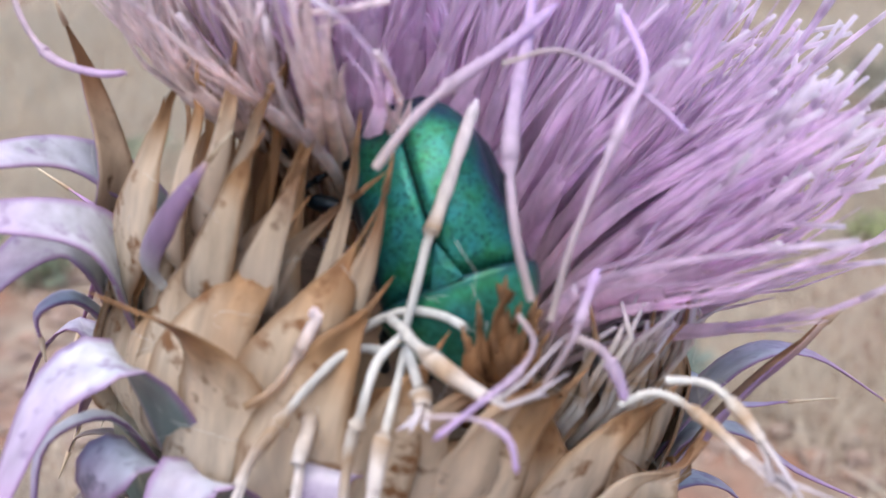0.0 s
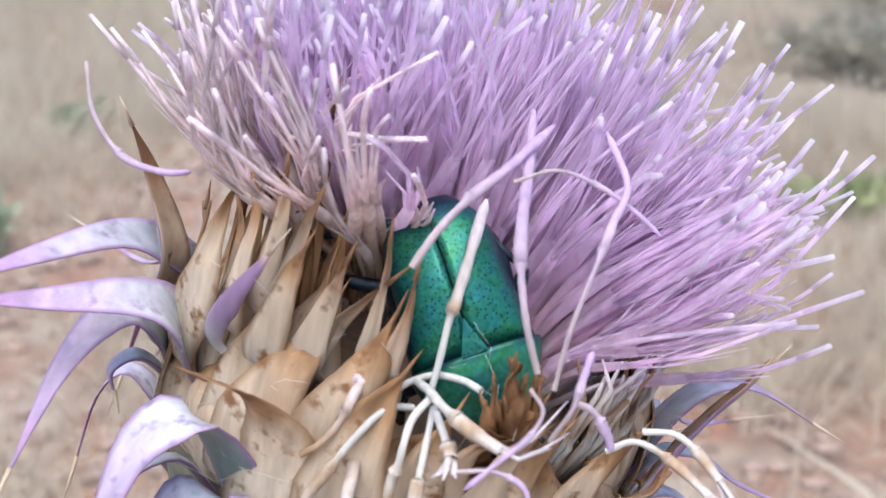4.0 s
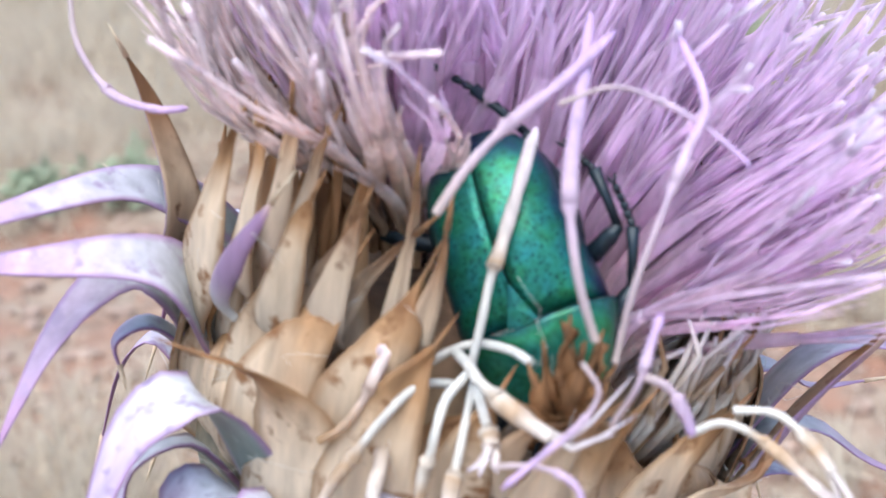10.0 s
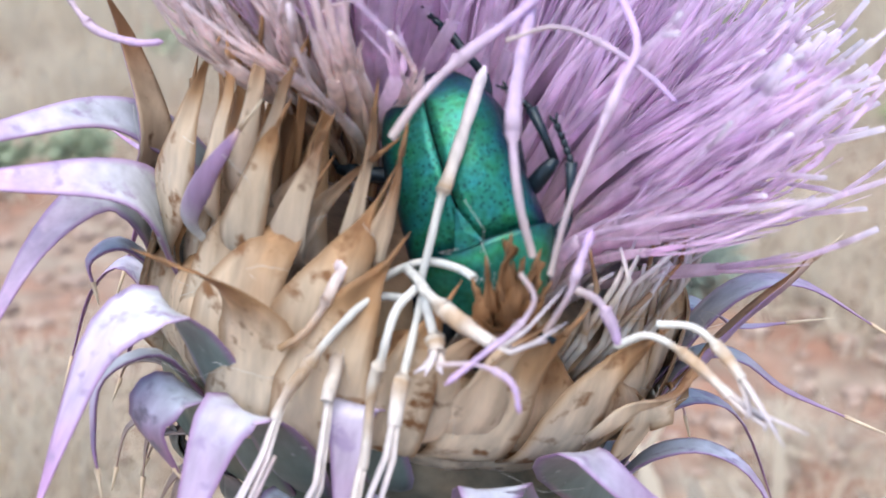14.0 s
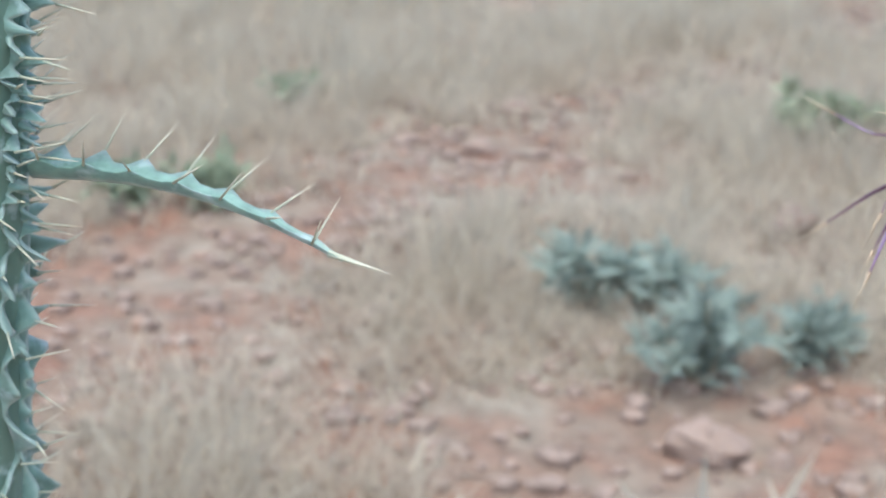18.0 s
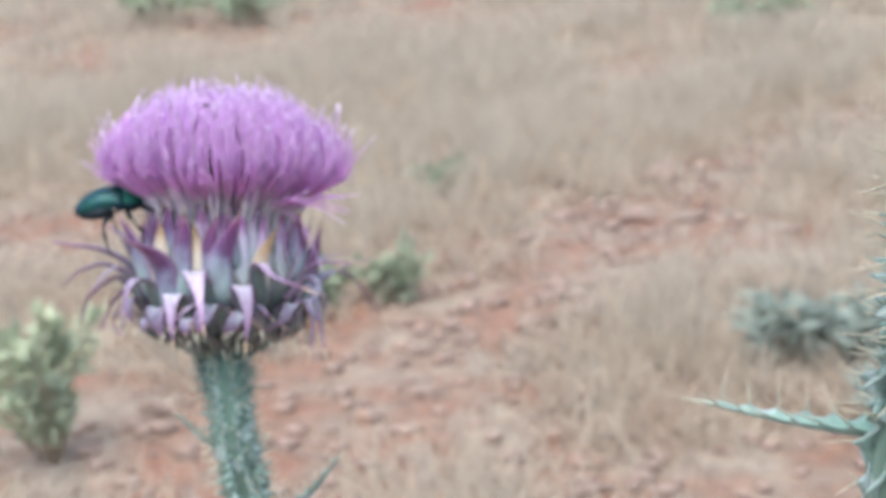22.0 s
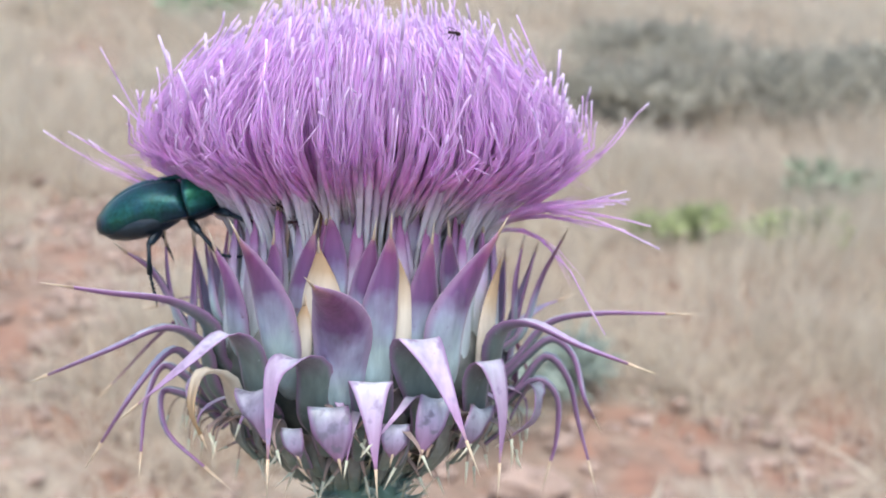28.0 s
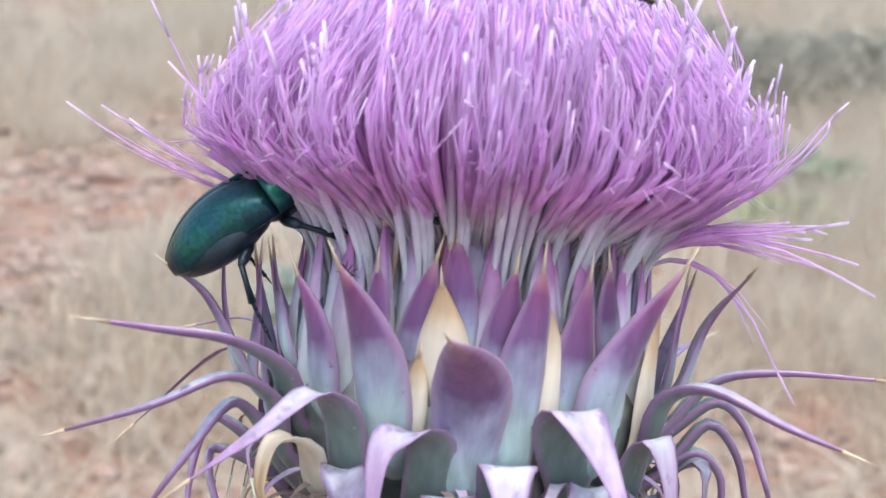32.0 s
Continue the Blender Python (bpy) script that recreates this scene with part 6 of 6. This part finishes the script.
def ground():
    near = [-1.0 + 0.05 * i for i in range(130)]
    ys = [-1500, -300, -60, -15, -5, -2.5, -1.6] + near + [5.5 + 0.35 * i for i in range(1, 30)] + [18, 22, 30, 45, 80, 150, 400, 1200, 3000]
    xs = [-3000, -800, -200, -60, -25, -12, -7, -4.5] + [-3 + 0.06 * i for i in range(125)] + [4.7, 5.2, 6, 7, 9, 12, 18, 30, 70, 200, 800, 3000]
    sh = Shape()
    for y in ys:
        for x in xs:
            sh.v.append(Vector((x, y, height(x, y))))
            sh.a.append(0)
    w = len(xs)
    for i in range(len(ys) - 1):
        for j in range(w - 1):
            q = i * w + j
            sh.f.append((q, q + 1, q + w + 1, q + w))
    ob = part("ground", sh, M_SOIL)
    tagged(ob, "dry field of red-brown soil with straw and stones", "ground", "", "structure")


ground()


TRACK = [(1.3, 2.4), (0.92, 2.0), (0.58, 1.69), (0.4, 1.51), (0.3, 1.27), (0.15, 1.15), (0.05, 1.0), (-0.15, 0.92), (-0.5, 0.8)]
EDGE = [(-0.3, 0.62), (0.06, 0.72), (0.26, 0.69), (0.44, 0.70), (0.7, 0.60)]


def bare(x, y):
    """How bare the ground is: 1 on the stony strips, 0 in the straw."""
    best = 9.0
    for line in (TRACK, EDGE, [(-0.5, 1.7), (-0.2, 1.5)], [(-0.25, 0.80), (0.0, 0.84), (0.10, 0.86)], [(1.15, 1.98), (1.42, 1.66), (1.46, 1.52)], [(-0.3, 0.53), (0.0, 0.56)]):
        for (ax, ay), (bx, by) in zip(line, line[1:]):
            k = max(0.0, min(1.0, ((x - ax) * (bx - ax) + (y - ay) * (by - ay)) / ((bx - ax) ** 2 + (by - ay) ** 2)))
            best = min(best, math.hypot(x - ax - k * (bx - ax), y - ay - k * (by - ay)))
    return math.exp(-(best / 0.14) ** 2)


def grass():
    g = random.Random(5)
    sh = Shape()
    n = 0
    while n < 23000:
        y = g.uniform(0.45, 10) if n % 2 else g.uniform(0.5, 3)
        x = g.uniform(-1.2, 1.2) * (0.6 + 0.55 * y) + 0.35 * y
        if n > 12000:
            x, y = g.uniform(-5, 7), g.uniform(-4, 10)
        near = 0.4 < y < 10 and abs(x - 0.35 * y) < 1.2 * (0.6 + 0.55 * y)
        wide = 0.028 if near else 0.085
        dens = 0.5 * noise.noise(Vector((x * 0.9, y * 1.3, 7))) + 0.7 * noise.noise(Vector((x * 2.6, y * 2.6, 2))) + 0.55 * noise.noise(Vector((x * 9, y * 7, 4)))
        dens += 0.24 - 0.60 * bare(x, y)
        if dens < -0.27:
            continue
        n += 1
        z = height(x, y)
        tall = g.uniform(0.02, 0.065) * (1.9 if dens > 0.15 else 1.0)
        for k in range(18):
            bx, by = x + g.gauss(0, wide), y + g.gauss(0, wide)
            lx, ly = g.gauss(0, 0.04), g.gauss(0, 0.04)
            h = tall * g.uniform(0.4, 1.1)
            wv = 0.0006 + 0.00028 * y if near else 0.008
            a = g.uniform(0, 3.14)
            ox, oy = math.cos(a) * wv, math.sin(a) * wv
            b = len(sh.v)
            sh.v += [Vector((bx - ox, by - oy, z - 0.005)), Vector((bx + ox, by + oy, z - 0.005)), Vector((bx + lx * 0.4 + ox * 0.8, by + ly * 0.4 + oy * 0.8, z + h * 0.6)), Vector((bx + lx * 0.4 - ox * 0.8, by + ly * 0.4 - oy * 0.8, z + h * 0.6)), Vector((bx + lx, by + ly, z + h))]
            c = g.uniform(0, 1)
            sh.a += [c * 0.6, c * 0.6, c, c, c]
            sh.f += [(b, b + 1, b + 2, b + 3), (b + 3, b + 2, b + 4)]
    tagged(part("dry_grass", sh, M_STRAW), "bleached dry grass tufts over the field", "grass", "", "stuff")


grass()


def stone_mesh(seed):
    return Shape().blob((seed * 3.3, 0, 0), (0.5, 0.38, 0.27), rings=7, sides=10, rough=0.45)


def stones():
    g = random.Random(9)
    kinds = []
    for k in range(6):
        sh = stone_mesh(k)
        sh.v = [p - Vector((k * 3.3, 0, 0)) for p in sh.v]
        kinds.append(sh.mesh("stone", M_STONE, smooth=False))
    spots = [(0.692, 1.097, 0.075), (0.436, 1.565, 0.06), (0.362, 1.386, 0.05), (0.265, 1.148, 0.045), (0.182, 1.049, 0.05), (0.470, 0.640, 0.07), (0.918, 1.423, 0.06), (0.524, 0.792, 0.04), (0.244, 1.155, 0.035)]
    for x, y, s in spots:
        spots_label = "pale reddish field stone half sunk in the soil"
        ob = tagged(new("stone", kinds[g.randrange(6)]), spots_label, "stone", "field stones")
        ob.matrix_basis = pose(x, y, height(x, y) + s * 0.12, 0, 0, g.uniform(0, 360)) @ Matrix.Diagonal((s, s, s, 1))
    for i in range(420):
        y = g.uniform(0.55, 3.0)
        x = g.uniform(-0.75, 1.0) * (0.7 + 0.45 * y) + 0.3 * y
        if bare(x, y) < g.uniform(0.1, 0.7):
            continue
        s = 0.007 + 0.028 * g.random() ** 3
        ob = tagged(new("stone", kinds[g.randrange(6)]), "small reddish field stone on the soil", "stone", "field stones")
        ob.matrix_basis = pose(x, y, height(x, y) + s * 0.02, g.uniform(-15, 15), g.uniform(-15, 15), g.uniform(0, 360)) @ Matrix.Diagonal((s, s, s, 1))
    sh = Shape()
    for i in range(14000):
        y = g.uniform(0.5, 4.5)
        x = g.uniform(-0.75, 1.0) * (0.7 + 0.45 * y) + 0.3 * y
        if bare(x, y) < g.uniform(0.0, 0.8):
            continue
        s = 0.003 + 0.013 * g.random() ** 2
        sh.blob((x, y, height(x, y) + s * 0.2), (s, s * 0.8, s * 0.6), rings=3, sides=5, rough=0.4)
    tagged(part("gravel", sh, M_STONE, smooth=False), "scattered reddish gravel on the soil", "gravel", "", "stuff")


stones()


def shrub(x, y, size, tall, mat, seed, label, count=260, leaf=0.03, name="shrub", stems=14, slim=0.16):
    """A low plant: stalks from one root and many narrow leaves on them."""
    g = random.Random(seed)
    root = thing(name, Matrix.Translation((x, y, height(x, y))), label, name)
    lv = Shape()
    stalks = []
    for k in range(stems):
        a, rr = g.uniform(0, 2 * math.pi), size * math.sqrt(g.uniform(0.02, 1.0))
        tip = Vector((math.cos(a) * rr, math.sin(a) * rr * 0.8, tall * g.uniform(0.5, 1.0) * (1 - 0.45 * (rr / size) ** 2)))
        mid = tip * 0.5 + Vector((0, 0, tall * 0.15))
        stalks.append((Vector((0, 0, -0.01)), mid, tip))
        part("stalk", Shape().tube([stalks[-1][0], mid, tip], [min(0.025 * size, 0.0028), min(0.018 * size, 0.002), 0.006 * min(size, 0.1)], 5), M_STRAW if stems < 20 else mat, root)
    for i in range(count):
        s0, s1, s2 = stalks[i % stems]
        t = g.uniform(0.2, 1)
        c = s0.lerp(s1, t * 2) if t < 0.5 else s1.lerp(s2, t * 2 - 1)
        d = Vector((g.gauss(0, 1), g.gauss(0, 1), g.gauss(0.7, 0.7))).normalized()
        ln = leaf * g.uniform(0.5, 1.2)
        w = d.orthogonal().normalized() * ln * slim
        b = len(lv.v)
        up = d.cross(w).normalized() * ln * 0.05
        lv.v += [c, c + d * ln * 0.5 + w, c + d * ln, c + d * ln * 0.5 - w, c + d * ln * 0.5 + up]
        lv.a += [0, 0.5, 1, 0.5, 0.7]
        lv.f += [(b, b + 1, b + 4), (b + 1, b + 2, b + 4), (b + 2, b + 3, b + 4), (b + 3, b, b + 4)]
    tagged(part("foliage", lv, mat, root), kind="stuff")
    return root


shrub(0.493, 0.751, 0.07, 0.105, M_SHRUB, 1, "grey-green spiny thistle rosette on the dry ground", 600, 0.034, slim=0.08)
shrub(0.416, 0.896, 0.055, 0.095, M_SHRUB, 2, "grey-green spiny thistle rosette on the dry ground", 450, 0.034, slim=0.08)
shrub(0.485, 0.888, 0.055, 0.065, M_SHRUB, 3, "small grey-green spiny thistle rosette on the dry ground", 350, 0.034, slim=0.08)
shrub(0.600, 0.778, 0.045, 0.065, M_SHRUB, 14, "small grey-green spiny thistle rosette on the dry ground", 350, 0.034, slim=0.08)
shrub(0.838, 1.48, 0.11, 0.09, M_OLIVE, 4, "low pale green weed on the dry field", 700, 0.03, "weed")
shrub(0.925, 2.86, 0.16, 0.09, M_GREEN, 5, "low green weed on the dry field", 600, 0.035, "weed")
shrub(-0.325, 3.6, 0.26, 0.13, M_GREEN, 6, "low green weed on the dry field", 700, 0.04, "weed")
shrub(-0.66, 3.75, 0.20, 0.12, M_GREEN, 15, "low green weed on the dry field", 600, 0.04, "weed")
shrub(0.11, 1.62, 0.06, 0.06, M_GREEN, 16, "small green weed in the straw", 260, 0.02, "weed")
shrub(-0.06, 1.16, 0.06, 0.065, M_GREEN, 7, "small green weed on the red soil", 220, 0.025, "weed")
shrub(0.03, 1.17, 0.05, 0.08, M_GREEN, 8, "small green weed on the red soil", 220, 0.025, "weed")
shrub(-0.300, 0.85, 0.12, 0.19, M_OLIVE, 9, "pale green feathery weed behind the flower", 1100, 0.02, "weed")
shrub(1.42, 1.80, 0.22, 0.10, M_SCRUB, 10, "dark grey dry scrub on the field", 2300, 0.065, stems=60, slim=0.035)
shrub(1.72, 1.72, 0.26, 0.13, M_SCRUB, 11, "dark grey dry scrub on the field", 2300, 0.065, stems=70, slim=0.035)
shrub(2.05, 1.80, 0.28, 0.14, M_SCRUB, 18, "dark grey dry scrub on the field", 2300, 0.065, stems=70, slim=0.035)
shrub(1.75, 2.15, 0.30, 0.12, M_SCRUB, 19, "dark grey dry scrub on the field", 2300, 0.065, stems=70, slim=0.035)
shrub(1.02, 1.13, 0.10, 0.05, M_WEED, 12, "low yellow-green weed on the dry field", 900, 0.026, "weed")
shrub(1.16, 1.07, 0.09, 0.05, M_WEED, 17, "low yellow-green weed on the dry field", 900, 0.026, "weed")
shrub(1.335, 1.20, 0.10, 0.09, M_GREEN, 13, "low green weed on the dry field", 900, 0.025, "weed")


def motions():
    """The feeding beetle turns head up, the buried one shifts and waves its legs, the ants walk."""
    walk(feeding, [(0, beetle_pose((-0.0239, -0.0205, 0.5009), (-0.011, -0.0196, 0.5016), (-0.05, -0.2, 0.98))),
                   (21.5, beetle_pose((-0.0239, -0.0205, 0.5009), (-0.011, -0.0196, 0.5016), (-0.05, -0.2, 0.98))),
                   (22, beetle_pose((-0.0244, -0.0181, 0.5003), (-0.0119, -0.018, 0.5021), (-0.14, -0.21, 0.97))),
                   (24, beetle_pose((-0.0263, -0.0138, 0.5001), (-0.0118, -0.0156, 0.5019), (-0.15, -0.22, 0.96))),
                   (25, beetle_pose((-0.0259, -0.0092, 0.4992), (-0.0111, -0.0133, 0.5015), (-0.2, -0.17, 0.96))),
                   (28, beetle_pose((-0.0254, -0.0031, 0.4965), (-0.0108, -0.0097, 0.5017), (-0.35, -0.05, 0.93))),
                   (29, beetle_pose((-0.024, -0.0041, 0.4945), (-0.0096, -0.0104, 0.501), (-0.41, -0.01, 0.91))),
                   (30, beetle_pose((-0.0229, -0.0047, 0.494), (-0.0111, -0.0085, 0.5033), (-0.6, 0.08, 0.8))),
                   (30.5, beetle_pose((-0.0232, -0.0047, 0.4935), (-0.0119, -0.0078, 0.504), (-0.66, 0.1, 0.75))),
                   (31, beetle_pose((-0.0224, -0.0053, 0.4929), (-0.0126, -0.0072, 0.5043), (-0.74, 0.13, 0.66))),
                   (32, beetle_pose((-0.0224, -0.0049, 0.4937), (-0.0105, -0.0086, 0.5038), (-0.62, 0.1, 0.78)))])
    body = ((0.2867, -0.1313, 0.5120), (0.2914, -0.1432, 0.4936))
    walk(buried, [(s, beetle_pose((body[0][0] + dx, body[0][1], body[0][2] + dz), (body[1][0] + dx, body[1][1], body[1][2] + dz), (ux + 0.2, -0.83, 0.45)))
                  for s, dx, dz, ux in ((0, -0.0009, 0.0007, -0.50), (1.5, -0.0002, 0.0008, -0.52), (3, -0.0004, 0.0008, -0.46), (5.5, -0.0006, -0.0003, -0.30), (6.5, -0.0004, -0.0004, -0.34),
                                        (7.5, 0, 0, -0.46), (9, 0, 0, -0.55), (11, 0.0002, 0, -0.58), (13, 0, -0.0002, -0.56), (16, 0, 0, -0.50), (32, 0, 0, -0.50))])

    def swing(leg, rows):
        hip = leg.location.copy()
        walk(leg, [(s, Matrix.Translation(hip) @ pose(0, 0, 0, rx, ry, rz)) for s, rx, ry, rz in rows])

    swing(buried_legs["hind", 1], [(0, 0, 0, 72), (3.5, 0, 0, 64), (5.5, 0, 6, 20), (6.5, 0, 0, 4), (7.5, 0, 4, -6), (8.2, 0, 0, 12), (9, 0, 0, 0), (10, 0, 0, 10), (11, 0, 3, 4), (12, 0, 0, 14), (13, 0, 0, 6), (16, 0, 0, 0), (32, 0, 0, 0)])
    swing(buried_legs["mid", 1], [(0, 0, 0, 48), (3.5, 0, 0, 40), (5.5, 0, 8, 10), (6.5, 0, 0, -8), (7.5, 0, 0, 6), (9, 0, 0, 0), (10.5, 0, 0, 8), (12, 0, 0, -6), (13, 0, 0, 12), (16, 0, 0, 2), (32, 0, 0, 2)])
    swing(buried_legs["fore", 1], [(0, 0, 0, 52), (3.5, 0, 0, 46), (5.5, 0, 0, 16), (7, 0, 0, 0), (8, 0, 0, 8), (9.5, 0, 0, 0), (11, 0, 0, 10), (13, 0, 0, 2), (32, 0, 0, 2)])
    swing(buried_legs["hind", -1], [(0, 0, 0, 0), (3.5, 0, 0, 4), (6, 0, 0, -8), (9, 0, 0, 0), (13, 0, 0, 4), (32, 0, 0, 0)])
    swing(feeding_legs["hind", -1], [(0, 0, 0, 0), (24, 0, 0, 0), (28, 0, 8, 0), (29, 0, 30, 0), (29.6, 0, 42, 0), (30.4, 0, -14, 0), (31.2, 0, 6, 0), (32, 0, 12, 0)])
    swing(feeding_legs["mid", -1], [(0, 0, 0, 0), (28, 0, 0, 0), (29, 0, -20, -6), (29.6, 0, -10, 4), (30.4, 0, -18, 0), (31.2, 0, -10, -6), (32, 0, -14, 0)])
    swing(feeding_legs["fore", -1], [(0, 0, 0, 0), (28, 0, 0, 0), (29, 0, 14, 0), (29.6, 0, 26, -8), (30.4, 0, 12, 0), (31.2, 0, 28, -6), (32, 0, 20, 0)])
    walk(ants[0], [(s, frame_of((x, y, z), (-0.5, -0.85, 0.1), head)) for s, x, y, z, head in
                   ((0, -0.0086, -0.0245, 0.5024, (0.6, 0, 0.8)), (28, -0.0092, -0.0239, 0.5018, (0.6, 0, 0.8)), (29, -0.0100, -0.0230, 0.5010, (-0.5, 0, -0.8)), (30, -0.0107, -0.0222, 0.4997, (-0.3, 0, -1)), (32, -0.0120, -0.0211, 0.4966, (-0.6, 0, -0.6)))])
    walk(ants[1], [(s, frame_of((x, y, z), (-0.45, -0.88, 0.1), head)) for s, x, y, z, head in
                   ((0, -0.0079, -0.0256, 0.4996, (0.1, 0, -1)), (28, -0.0081, -0.0254, 0.5002, (0.1, 0, -1)), (29, -0.0093, -0.0242, 0.5008, (0.5, 0, 0.6)), (30.5, -0.0081, -0.0256, 0.5018, (0.8, 0, 0.5)), (32, -0.0067, -0.0267, 0.5031, (0.8, 0, 0.5)))])


motions()
